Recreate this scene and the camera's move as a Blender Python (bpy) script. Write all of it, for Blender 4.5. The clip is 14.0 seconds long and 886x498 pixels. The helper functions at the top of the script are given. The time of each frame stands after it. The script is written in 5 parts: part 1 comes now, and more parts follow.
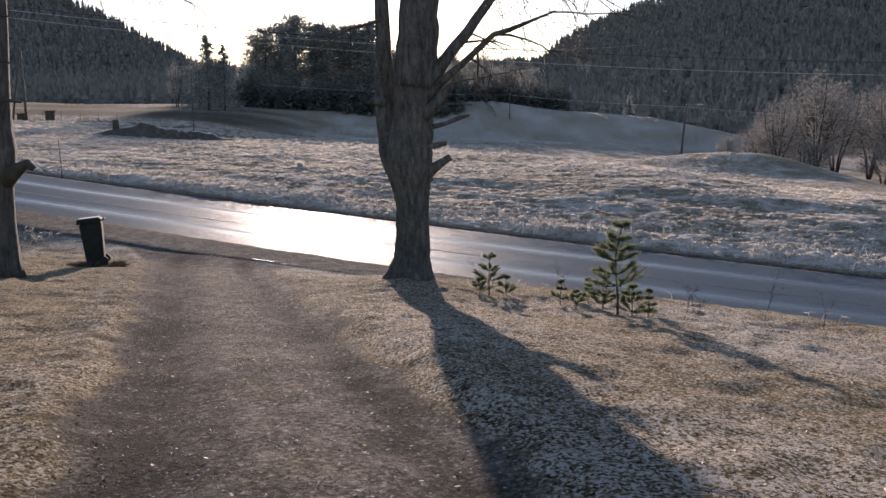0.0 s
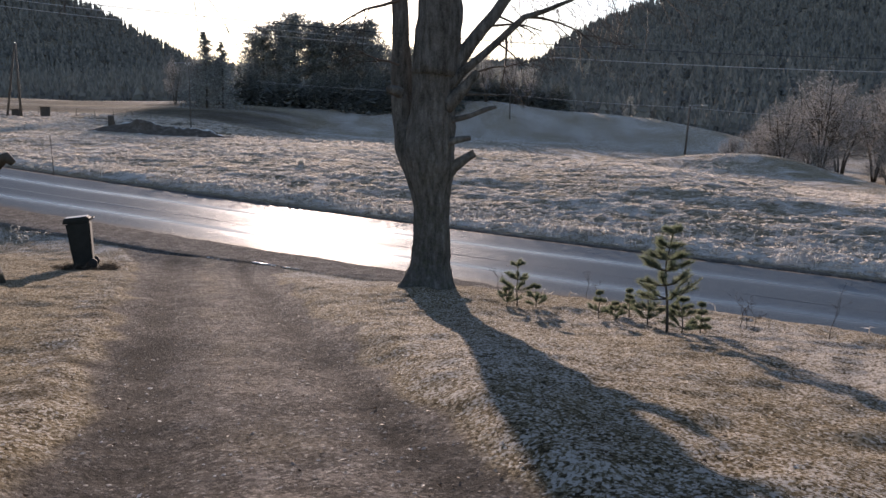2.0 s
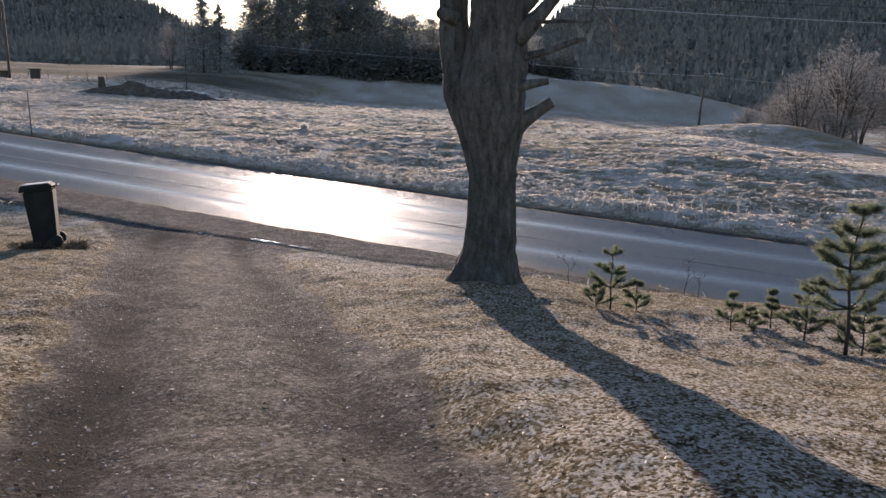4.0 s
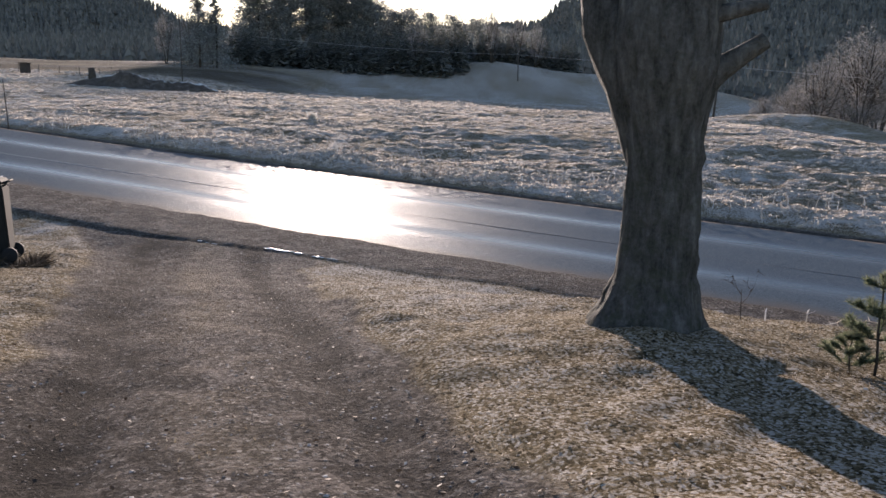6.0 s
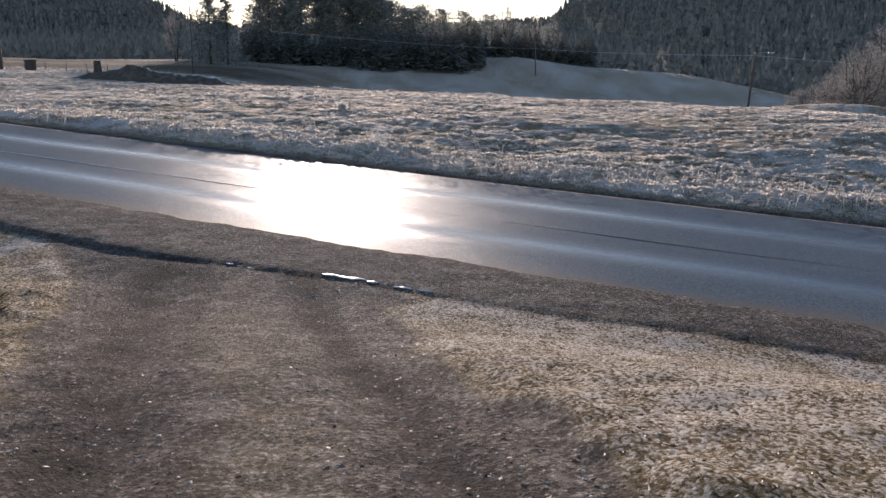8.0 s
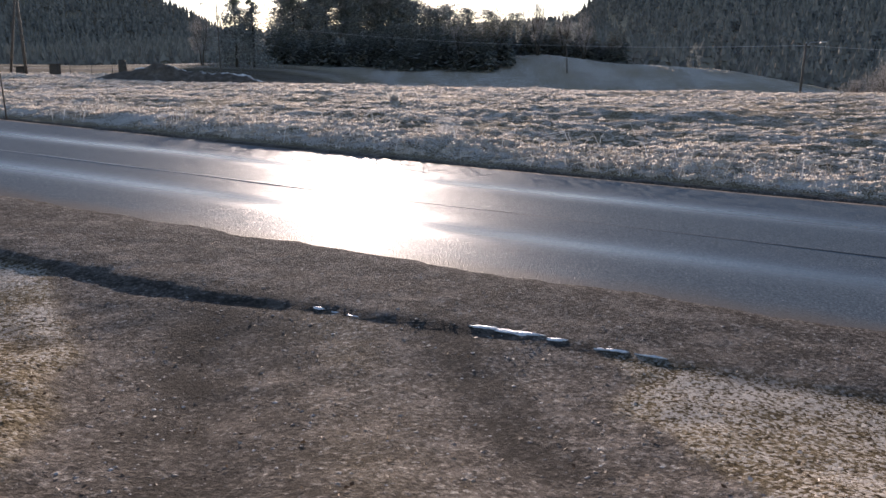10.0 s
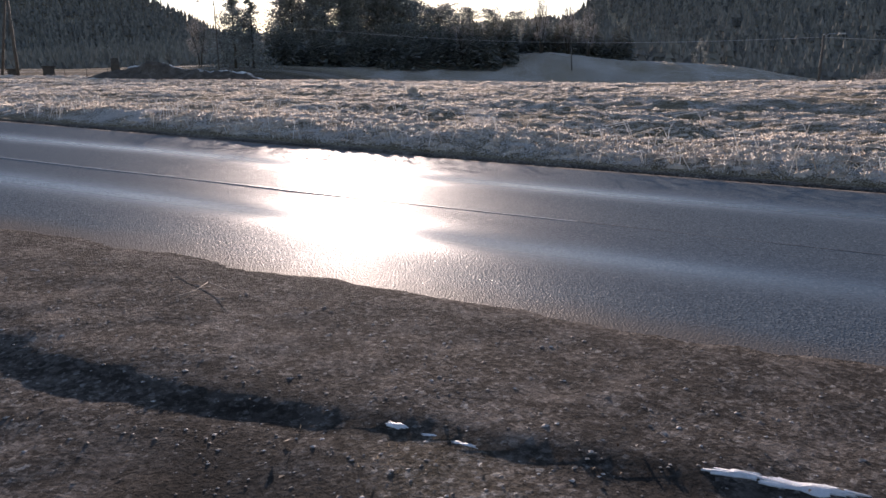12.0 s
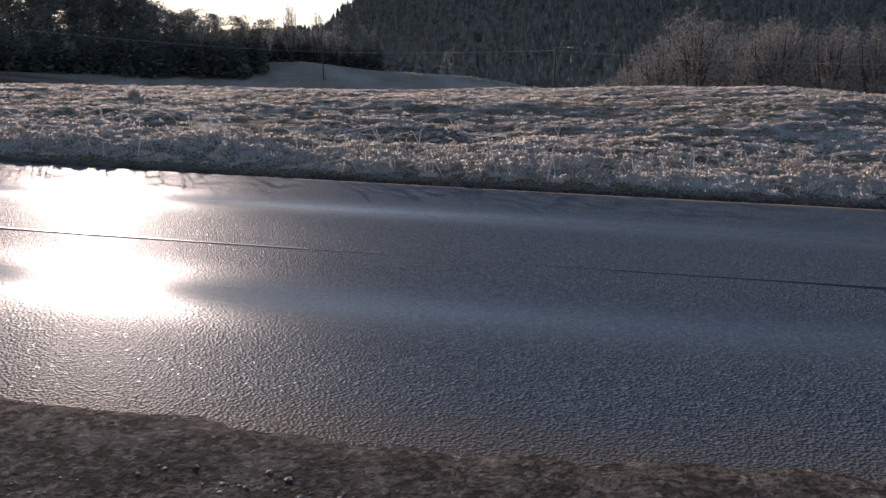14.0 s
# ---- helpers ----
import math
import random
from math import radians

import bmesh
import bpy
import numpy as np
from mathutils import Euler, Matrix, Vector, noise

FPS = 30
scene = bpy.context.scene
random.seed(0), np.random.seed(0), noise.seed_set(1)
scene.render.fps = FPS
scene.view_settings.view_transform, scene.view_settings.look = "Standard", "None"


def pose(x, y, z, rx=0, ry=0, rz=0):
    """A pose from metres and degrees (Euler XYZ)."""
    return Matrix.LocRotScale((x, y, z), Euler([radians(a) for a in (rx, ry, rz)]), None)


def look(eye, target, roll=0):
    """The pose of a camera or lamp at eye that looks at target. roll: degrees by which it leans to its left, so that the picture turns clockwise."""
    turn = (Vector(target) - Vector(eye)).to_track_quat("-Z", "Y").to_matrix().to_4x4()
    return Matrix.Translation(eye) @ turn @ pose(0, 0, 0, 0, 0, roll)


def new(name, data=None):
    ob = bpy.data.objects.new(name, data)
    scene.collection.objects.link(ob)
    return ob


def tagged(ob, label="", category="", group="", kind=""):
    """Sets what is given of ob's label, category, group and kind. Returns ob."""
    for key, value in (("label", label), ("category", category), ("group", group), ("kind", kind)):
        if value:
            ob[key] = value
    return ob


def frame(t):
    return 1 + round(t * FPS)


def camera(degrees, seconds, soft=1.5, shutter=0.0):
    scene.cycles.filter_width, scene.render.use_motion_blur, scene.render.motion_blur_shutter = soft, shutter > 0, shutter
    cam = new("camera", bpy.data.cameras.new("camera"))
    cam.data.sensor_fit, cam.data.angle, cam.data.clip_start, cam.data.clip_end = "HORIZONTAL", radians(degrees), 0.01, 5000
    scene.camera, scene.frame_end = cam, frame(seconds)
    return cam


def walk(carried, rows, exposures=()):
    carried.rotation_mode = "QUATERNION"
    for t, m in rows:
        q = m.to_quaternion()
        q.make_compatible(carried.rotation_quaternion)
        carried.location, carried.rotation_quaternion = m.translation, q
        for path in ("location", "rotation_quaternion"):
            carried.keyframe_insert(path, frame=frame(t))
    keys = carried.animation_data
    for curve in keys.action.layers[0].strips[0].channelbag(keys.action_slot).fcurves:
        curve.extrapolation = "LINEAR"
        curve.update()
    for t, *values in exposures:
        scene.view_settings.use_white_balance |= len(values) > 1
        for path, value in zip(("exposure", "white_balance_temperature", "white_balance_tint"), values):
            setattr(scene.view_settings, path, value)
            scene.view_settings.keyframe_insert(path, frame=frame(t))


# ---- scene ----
cam = camera(57.7, 14.0)
METRES, EYE, TILT, LEAN, TURN = 20.0, 1.3, -8.8, 0.0, 0.0
ROWS = [
    (0.0, 0.0, 0.0, 0.0, -0.0, 0.0, -0.0),
    (0.5, -0.0021, 0.0049, 0.0005, -0.01, -0.0, 0.04),
    (1.0, -0.006, 0.0169, 0.0018, -0.0, -0.05, 0.09),
    (1.5, -0.0107, 0.0334, 0.0028, -0.12, -0.02, -0.06),
    (2.0, -0.0185, 0.0626, 0.0041, -0.21, 0.0, -0.4),
    (2.5, -0.0263, 0.0961, 0.005, -0.35, -0.21, -0.78),
    (3.0, -0.0355, 0.1365, 0.0071, -0.33, -1.42, -0.93),
    (5.5, -0.0903, 0.3267, 0.0125, -0.47, -2.32, -0.71),
    (6.0, -0.1053, 0.3748, 0.0142, -0.51, -2.39, -0.51),
    (6.5, -0.1207, 0.4211, 0.0155, -0.52, -2.47, -0.4),
    (7.0, -0.138, 0.4726, 0.0173, -0.35, -2.49, -0.28),
    (7.5, -0.1535, 0.5166, 0.0186, -0.3, -2.42, -0.14),
    (8.0, -0.1719, 0.5664, 0.0204, 0.18, -2.51, -0.06),
    (8.5, -0.1876, 0.608, 0.0219, 0.62, -2.47, 0.05),
    (11.0, -0.2671, 0.8031, 0.0272, 2.35, -2.36, 0.98),
    (11.5, -0.2754, 0.8327, 0.0291, 2.29, -2.38, 1.11),
    (12.0, -0.2781, 0.8647, 0.0322, 1.92, -2.32, 1.38),
    (12.5, -0.2772, 0.8913, 0.0337, -0.09, -2.36, 1.93),
    (13.0, -0.2718, 0.9151, 0.036, -5.27, -2.06, 2.78),
    (13.5, -0.2656, 0.9323, 0.0363, -9.73, -2.1, 3.0),
    (14.0, -0.2558, 0.949, 0.0368, -14.98, -2.37, 3.75),
]
walk(cam, [(t, pose(0, 0, EYE, TILT, LEAN, TURN) @ pose(METRES * x, METRES * y, METRES * z, 90 + pitch, roll, yaw)) for t, x, y, z, yaw, pitch, roll in ROWS],
     exposures=[(0.0, 0.9, 6800, 26), (5.0, 0.98, 6650, 24), (8.0, 0.95, 6600, 23), (11.0, 0.95, 6650, 26), (12.0, 0.8, 6700, 27), (13.0, 0.58, 6650, 27), (14.0, 0.3, 6650, 27)])

# ---- light ----
SUN_EL, SUN_AZ = 9.3, 7.5          # degrees above the horizon, degrees left of ahead
sun_dir = Vector((-math.sin(radians(SUN_AZ)) * math.cos(radians(SUN_EL)), math.cos(radians(SUN_AZ)) * math.cos(radians(SUN_EL)), math.sin(radians(SUN_EL))))
world = bpy.data.worlds.new("sky")
scene.world = world
world.use_nodes = True
wn = world.node_tree.nodes
sky = wn.new("ShaderNodeTexSky")
sky.sky_type, sky.sun_disc = "NISHITA", False
sky.sun_elevation, sky.sun_rotation = radians(SUN_EL), radians(-SUN_AZ)
sky.air_density, sky.dust_density, sky.ozone_density, sky.altitude = 1.0, 0.25, 2.0, 200
wn["Background"].inputs["Strength"].default_value = 0.135
world.node_tree.links.new(sky.outputs["Color"], wn["Background"].inputs["Color"])
sun = new("sun", bpy.data.lights.new("sun", "SUN"))
sun.data.energy, sun.data.angle, sun.data.color = 5.3, radians(0.55), (1.0, 0.9, 0.76)
sun.matrix_world = look(sun_dir * 50, (0, 0, 0))


# ---- helpers of this scene ----
def lump(x, y, size, seed=0):
    """Smooth noise between -1 and 1 over a plan, for arrays."""
    x, y = np.asarray(x, float) / size, np.asarray(y, float) / size
    ix, iy = np.floor(x), np.floor(y)
    fx, fy = x - ix, y - iy
    fx, fy = fx * fx * (3 - 2 * fx), fy * fy * (3 - 2 * fy)

    def rnd(a, b):
        v = np.sin(a * 127.1 + b * 311.7 + seed * 74.7) * 43758.5453
        return 2 * (v - np.floor(v)) - 1
    low = rnd(ix, iy) * (1 - fx) + rnd(ix + 1, iy) * fx
    high = rnd(ix, iy + 1) * (1 - fx) + rnd(ix + 1, iy + 1) * fx
    return low * (1 - fy) + high * fy


def step(a, b, v):
    k = np.clip((np.asarray(v, float) - a) / (b - a), 0, 1)
    return k * k * (3 - 2 * k)


def mixed(a, b, k):
    return a * (1 - k) + b * k


def mesh_of(name, verts, faces, smooth=True):
    me = bpy.data.meshes.new(name)
    me.from_pydata(verts, [], faces)
    if smooth:
        me.polygons.foreach_set("use_smooth", [True] * len(me.polygons))
    me.update()
    return me


def tri_mesh(name, verts, tris, smooth=False):
    """A mesh out of arrays of corners and triangles."""
    verts, tris = np.ascontiguousarray(verts, np.float32), np.ascontiguousarray(tris, np.int32)
    me = bpy.data.meshes.new(name)
    me.vertices.add(len(verts))
    me.vertices.foreach_set("co", verts.ravel())
    me.loops.add(tris.size)
    me.loops.foreach_set("vertex_index", tris.ravel())
    me.polygons.add(len(tris))
    me.polygons.foreach_set("loop_start", np.arange(0, tris.size, 3, dtype=np.int32))
    me.polygons.foreach_set("use_smooth", np.full(len(tris), smooth))
    me.update(calc_edges=True)
    me.validate()
    return me


def part(name, data, material, parent, label=""):
    """One mesh object under a thing or under a part; data is a mesh or a bmesh."""
    if isinstance(data, bmesh.types.BMesh):
        me = bpy.data.meshes.new(name)
        data.to_mesh(me)
        data.free()
        data = me
    if material and not data.materials:
        data.materials.append(material)
    ob = new(name, data)
    ob.parent = parent
    return tagged(ob, label)


def thing(name, place, label, category, group="", kind="", turn=0.0):
    ob = new(name)
    ob.empty_display_size = 0.2
    ob.matrix_world = pose(*place, 0, 0, turn)
    return tagged(ob, label, category, group, kind)


class Build:
    """Gathers tubes and blades as one mesh."""

    def __init__(self, seed=1):
        self.v, self.f, self.r = [], [], random.Random(seed)

    def tube(self, pts, radii, sides=6, rough=0.0, cap=True, squash=None):
        pts = [Vector(p) for p in pts]
        start = len(self.v)
        side = None
        for i, p in enumerate(pts):
            d = (pts[min(i + 1, len(pts) - 1)] - pts[max(i - 1, 0)]).normalized()
            if side is None:
                side = d.cross(Vector((0, 1, 0.01))).normalized() if abs(d.y) < 0.9 else d.cross(Vector((1, 0, 0))).normalized()
            side = (side - d * side.dot(d)).normalized()
            up = d.cross(side)
            for k in range(sides):
                a = 2 * math.pi * k / sides
                r = radii[i] * (1 + (rough * noise.noise(p * 3.1 + Vector((math.cos(a), math.sin(a), 0)) * 1.7) if rough else 0))
                sq = squash[i] if squash else 1
                self.v.append(p + side * math.cos(a) * r + up * math.sin(a) * r * sq)
        for i in range(len(pts) - 1):
            for k in range(sides):
                a, b = start + i * sides + k, start + i * sides + (k + 1) % sides
                self.f.append((a, b, b + sides, a + sides))
        if cap:
            self.f.append(tuple(start + k for k in reversed(range(sides))))
            self.f.append(tuple(start + (len(pts) - 1) * sides + k for k in range(sides)))

    def blade(self, p, q, w):
        """A thin triangle from p to its tip q."""
        p, q = Vector(p), Vector(q)
        n = (q - p).cross(Vector((self.r.uniform(-1, 1), self.r.uniform(-1, 1), self.r.uniform(-1, 1))))
        n = n.normalized() * w if n.length > 1e-6 else Vector((w, 0, 0))
        s = len(self.v)
        self.v += [p - n, p + n, q]
        self.f.append((s, s + 1, s + 2))

    def box(self, lo, hi, bevel=0.0):
        bm = bmesh.new()
        bmesh.ops.create_cube(bm, size=1)
        for v in bm.verts:
            v.co = Vector([lo[i] + (v.co[i] + 0.5) * (hi[i] - lo[i]) for i in range(3)])
        if bevel:
            bmesh.ops.bevel(bm, geom=bm.edges[:], offset=bevel, segments=2, affect="EDGES")
        s = len(self.v)
        bm.verts.index_update()
        self.v += [v.co.copy() for v in bm.verts]
        self.f += [tuple(s + v.index for v in f.verts) for f in bm.faces]
        bm.free()

    def mesh(self, name, smooth=True):
        return mesh_of(name, self.v, self.f, smooth)


# ---- materials ----
def material(name, rough=0.8, spec=0.3):
    m = bpy.data.materials.new(name)
    m.use_nodes = True
    b = m.node_tree.nodes["Principled BSDF"]
    b.inputs["Roughness"].default_value = rough
    b.inputs["Specular IOR Level"].default_value = spec
    return m, m.node_tree, b


def node(nt, kind, **values):
    n = nt.nodes.new(kind)
    for key, value in values.items():
        n.inputs[key.replace("_", " ")].default_value = value
    return n


def coords(nt):
    return nt.nodes.new("ShaderNodeTexCoord").outputs["Object"]


def noise_node(nt, scale, detail=4.0, rough=0.6, at=None):
    n = node(nt, "ShaderNodeTexNoise", Scale=scale, Detail=detail, Roughness=rough)
    nt.links.new(at if at else coords(nt), n.inputs["Vector"])
    return n.outputs["Fac"]


def ramp(nt, fac, stops):
    r = nt.nodes.new("ShaderNodeValToRGB")
    e = r.color_ramp.elements
    while len(e) < len(stops):
        e.new(0.5)
    for el, (pos, col) in zip(e, stops):
        el.position = pos
        el.color = (*col, 1) if len(col) == 3 else col
    nt.links.new(fac, r.inputs["Fac"])
    return r.outputs["Color"]


def grey(nt, fac, a, b):
    """fac stretched so that a becomes 0 and b becomes 1."""
    n = node(nt, "ShaderNodeMapRange", From_Min=a, From_Max=b)
    nt.links.new(fac, n.inputs["Value"])
    return n.outputs["Result"]


def blend(nt, fac, a, b, mode="MIX"):
    n = nt.nodes.new("ShaderNodeMix")
    n.data_type, n.blend_type = "RGBA", mode
    for socket, value in ((n.inputs[0], fac), (n.inputs[6], a), (n.inputs[7], b)):
        if isinstance(value, bpy.types.NodeSocket):
            nt.links.new(value, socket)
        elif isinstance(value, (int, float)):
            socket.default_value = value
        else:
            socket.default_value = (*value, 1)
    return n.outputs[2]


def maths(nt, op, a, b=0.0):
    n = nt.nodes.new("ShaderNodeMath")
    n.operation = op
    for socket, value in ((n.inputs[0], a), (n.inputs[1], b)):
        if isinstance(value, bpy.types.NodeSocket):
            nt.links.new(value, socket)
        else:
            socket.default_value = value
    return n.outputs[0]


def bump(nt, b, height, strength=0.5, distance=0.02):
    n = node(nt, "ShaderNodeBump", Strength=strength, Distance=distance)
    nt.links.new(height, n.inputs["Height"])
    nt.links.new(n.outputs["Normal"], b.inputs["Normal"])


def attr(nt, name):
    n = nt.nodes.new("ShaderNodeAttribute")
    n.attribute_name = name
    return n.outputs["Fac"]


def simple(name, dark, light, scale, rough=0.8, spec=0.3, relief=0.3, distance=0.01, metal=0.0, fine=None):
    """A surface that wavers between two colours at two scales, with relief."""
    m, nt, b = material(name, rough, spec)
    big, small = noise_node(nt, scale, 3), noise_node(nt, fine or scale * 9, 5, 0.7)
    k = grey(nt, maths(nt, "ADD", maths(nt, "MULTIPLY", big, 0.55), maths(nt, "MULTIPLY", small, 0.45)), 0.3, 0.7)
    nt.links.new(blend(nt, k, dark, light), b.inputs["Base Color"])
    b.inputs["Metallic"].default_value = metal
    bump(nt, b, small, relief, distance)
    return m


def leafy(name, stops, through_light=0.4, rough=0.7, spec=0.15):
    """Blades, needles and twigs: each piece its own shade, some light passing through."""
    m, nt, b = material(name, rough, spec)
    g = nt.nodes.new("ShaderNodeNewGeometry")
    col = ramp(nt, g.outputs["Random Per Island"], stops)
    nt.links.new(col, b.inputs["Base Color"])
    if through_light:
        tr = nt.nodes.new("ShaderNodeBsdfTranslucent")
        nt.links.new(col, tr.inputs["Color"])
        mx = node(nt, "ShaderNodeMixShader", Fac=through_light)
        out = nt.nodes["Material Output"]
        nt.links.new(b.outputs[0], mx.inputs[1])
        nt.links.new(tr.outputs[0], mx.inputs[2])
        nt.links.new(mx.outputs[0], out.inputs["Surface"])
    return m


def ground_material():
    m, nt, b = material("frozen_ground", 1.0, 0.012)
    at = coords(nt)
    fine, mid, big = noise_node(nt, 24, 6, 0.75, at), noise_node(nt, 3.6, 5, 0.7, at), noise_node(nt, 0.6, 3, 0.55, at)
    pebble, crumb = node(nt, "ShaderNodeTexVoronoi", Scale=42), node(nt, "ShaderNodeTexVoronoi", Scale=58)
    for cells in (pebble, crumb):
        nt.links.new(at, cells.inputs["Vector"])
    # withered turf: crumbs of straw, earth and old leaf, each its own shade
    k = maths(nt, "ADD", maths(nt, "MULTIPLY", fine, 0.45), maths(nt, "MULTIPLY", mid, 0.25))
    k = maths(nt, "ADD", k, maths(nt, "MULTIPLY", crumb.outputs["Color"], 0.3))
    grass = ramp(nt, k, [(0.36, (0.045, 0.034, 0.022)), (0.45, (0.18, 0.137, 0.078)), (0.53, (0.38, 0.305, 0.205)), (0.62, (0.56, 0.49, 0.38))])
    grass = blend(nt, maths(nt, "MULTIPLY", grey(nt, big, 0.45, 0.7), 0.35), grass, (0.14, 0.117, 0.075))
    stone = ramp(nt, pebble.outputs["Color"], [(0.15, (0.1, 0.087, 0.076)), (0.5, (0.25, 0.217, 0.188)), (0.8, (0.38, 0.333, 0.29)), (0.93, (0.62, 0.58, 0.53))])
    stone = blend(nt, grey(nt, fine, 0.56, 0.42), stone, (0.085, 0.073, 0.063))
    gravel = blend(nt, maths(nt, "MULTIPLY", grey(nt, mid, 0.5, 0.68), 0.6), stone, (0.4, 0.345, 0.3))
    gravel = blend(nt, maths(nt, "MULTIPLY", grey(nt, mid, 0.5, 0.34), 0.55), gravel, (0.1, 0.088, 0.077))
    col = blend(nt, attr(nt, "gravel"), grass, gravel)
    col = blend(nt, maths(nt, "MULTIPLY", attr(nt, "rut"), 0.9), col, (0.05, 0.045, 0.04))
    # rime lies on the raised and rougher bits first
    rime = maths(nt, "ADD", maths(nt, "MULTIPLY", fine, 0.5), maths(nt, "MULTIPLY", mid, 0.25))
    rime = maths(nt, "ADD", rime, maths(nt, "MULTIPLY", crumb.outputs["Color"], 0.25))
    rime = maths(nt, "ADD", rime, maths(nt, "MULTIPLY", attr(nt, "frost"), 0.42))
    col = blend(nt, grey(nt, rime, 0.63, 0.73), col, (0.68, 0.62, 0.555))
    # darkens wet grit and litter, and paints the shade along both road lips
    col = blend(nt, maths(nt, "MULTIPLY", attr(nt, "damp_shade"), 0.75), col, (0.022, 0.02, 0.018))
    nt.links.new(col, b.inputs["Base Color"])
    h = maths(nt, "ADD", fine, maths(nt, "MULTIPLY", mid, 0.5))
    h = maths(nt, "SUBTRACT", h, maths(nt, "MULTIPLY", crumb.outputs["Distance"], 0.3))
    bump(nt, b, h, 1.0, 0.085)
    return m


def asphalt_material():
    m, nt, b = material("wet_asphalt", 0.35, 0.5)
    at = coords(nt)
    grain, patch = noise_node(nt, 95, 3, 0.7, at), noise_node(nt, 0.9, 4, 0.6, at)
    cells = node(nt, "ShaderNodeTexVoronoi", Scale=72)
    nt.links.new(at, cells.inputs["Vector"])
    # blue tint stands in for reflected sky, put into the base colour
    col = ramp(nt, cells.outputs["Color"], [(0.1, (0.058, 0.076, 0.09)), (0.7, (0.11, 0.138, 0.158)), (1.0, (0.18, 0.2, 0.21))])
    col = blend(nt, attr(nt, "dirt"), col, blend(nt, grain, (0.1, 0.085, 0.07), (0.2, 0.17, 0.145)))
    nt.links.new(col, b.inputs["Base Color"])
    track = attr(nt, "track")
    # single wet stones glint between the polished tracks
    speck = maths(nt, "MULTIPLY", maths(nt, "GREATER_THAN", cells.outputs["Color"], 0.9), 0.3)
    film = maths(nt, "MAXIMUM", maths(nt, "POWER", track, 3.0), speck)
    film = maths(nt, "MULTIPLY", film, maths(nt, "SUBTRACT", 1.0, attr(nt, "dirt")))
    r = maths(nt, "SUBTRACT", 0.5, maths(nt, "MULTIPLY", film, 0.27))
    r = maths(nt, "ADD", r, maths(nt, "MULTIPLY", maths(nt, "SUBTRACT", patch, 0.5), 0.06))
    nt.links.new(r, b.inputs["Roughness"])
    nt.links.new(maths(nt, "ADD", 0.004, maths(nt, "MULTIPLY", film, 0.05)), b.inputs["Specular IOR Level"])
    # a thin film of water over the whole lane
    nt.links.new(maths(nt, "MULTIPLY", maths(nt, "SUBTRACT", 1.0, attr(nt, "dirt")), 0.01), b.inputs["Coat Weight"])
    b.inputs["Coat Roughness"].default_value = 0.45
    b.inputs["Coat IOR"].default_value = 1.33
    h = maths(nt, "ADD", cells.outputs["Distance"], maths(nt, "MULTIPLY", grain, 0.5))
    n = node(nt, "ShaderNodeBump", Distance=0.009)
    nt.links.new(maths(nt, "SUBTRACT", 0.75, maths(nt, "MULTIPLY", track, 0.69)), n.inputs["Strength"])
    nt.links.new(h, n.inputs["Height"])
    nt.links.new(n.outputs["Normal"], b.inputs["Normal"])
    nt.links.new(n.outputs["Normal"], b.inputs["Coat Normal"])
    return m


def bark_material(name, pale, dark, moss):
    m, nt, b = material(name, 0.9, 0.12)
    at = coords(nt)
    mp = node(nt, "ShaderNodeMapping")
    mp.inputs["Scale"].default_value = (1, 1, 0.22)
    nt.links.new(at, mp.inputs["Vector"])
    furrow, plates, flake = noise_node(nt, 15, 5, 0.65, mp.outputs[0]), noise_node(nt, 2.6, 5, 0.7, at), noise_node(nt, 34, 5, 0.7, at)
    k = maths(nt, "ADD", maths(nt, "MULTIPLY", furrow, 0.5), maths(nt, "MULTIPLY", plates, 0.25))
    k = maths(nt, "ADD", k, maths(nt, "MULTIPLY", flake, 0.25))
    col = ramp(nt, k, [(0.38, tuple(c * 0.7 for c in dark)), (0.48, tuple(0.7 * c + 0.3 * d for c, d in zip(dark, pale))), (0.55, tuple(0.4 * c + 0.6 * d for c, d in zip(dark, pale))), (0.66, tuple(c * 1.15 for c in pale))])
    sep = nt.nodes.new("ShaderNodeSeparateXYZ")
    nt.links.new(at, sep.inputs[0])
    low = node(nt, "ShaderNodeMapRange", From_Min=2.6, From_Max=0.2)
    nt.links.new(sep.outputs["Z"], low.inputs["Value"])
    growth = maths(nt, "MULTIPLY", low.outputs[0], grey(nt, noise_node(nt, 9, 6, 0.75, at), 0.45, 0.68))
    col = blend(nt, maths(nt, "MULTIPLY", growth, 0.7), col, moss)
    nt.links.new(col, b.inputs["Base Color"])
    bump(nt, b, k, 1.0, 0.09)
    return m


def earth_material():
    m, nt, b = material("dug_earth", 1.0, 0.02)
    at = coords(nt)
    clod, crumb = noise_node(nt, 2.2, 5, 0.7, at), noise_node(nt, 14, 5, 0.7, at)
    col = ramp(nt, clod, [(0.3, (0.06, 0.05, 0.042)), (0.55, (0.12, 0.1, 0.083)), (0.75, (0.2, 0.175, 0.15))])
    k = grey(nt, maths(nt, "ADD", maths(nt, "MULTIPLY", crumb, 0.6), maths(nt, "MULTIPLY", attr(nt, "frost"), 0.5)), 0.5, 0.68)
    nt.links.new(blend(nt, k, col, (0.72, 0.69, 0.64)), b.inputs["Base Color"])
    bump(nt, b, maths(nt, "ADD", clod, crumb), 0.9, 0.06)
    return m


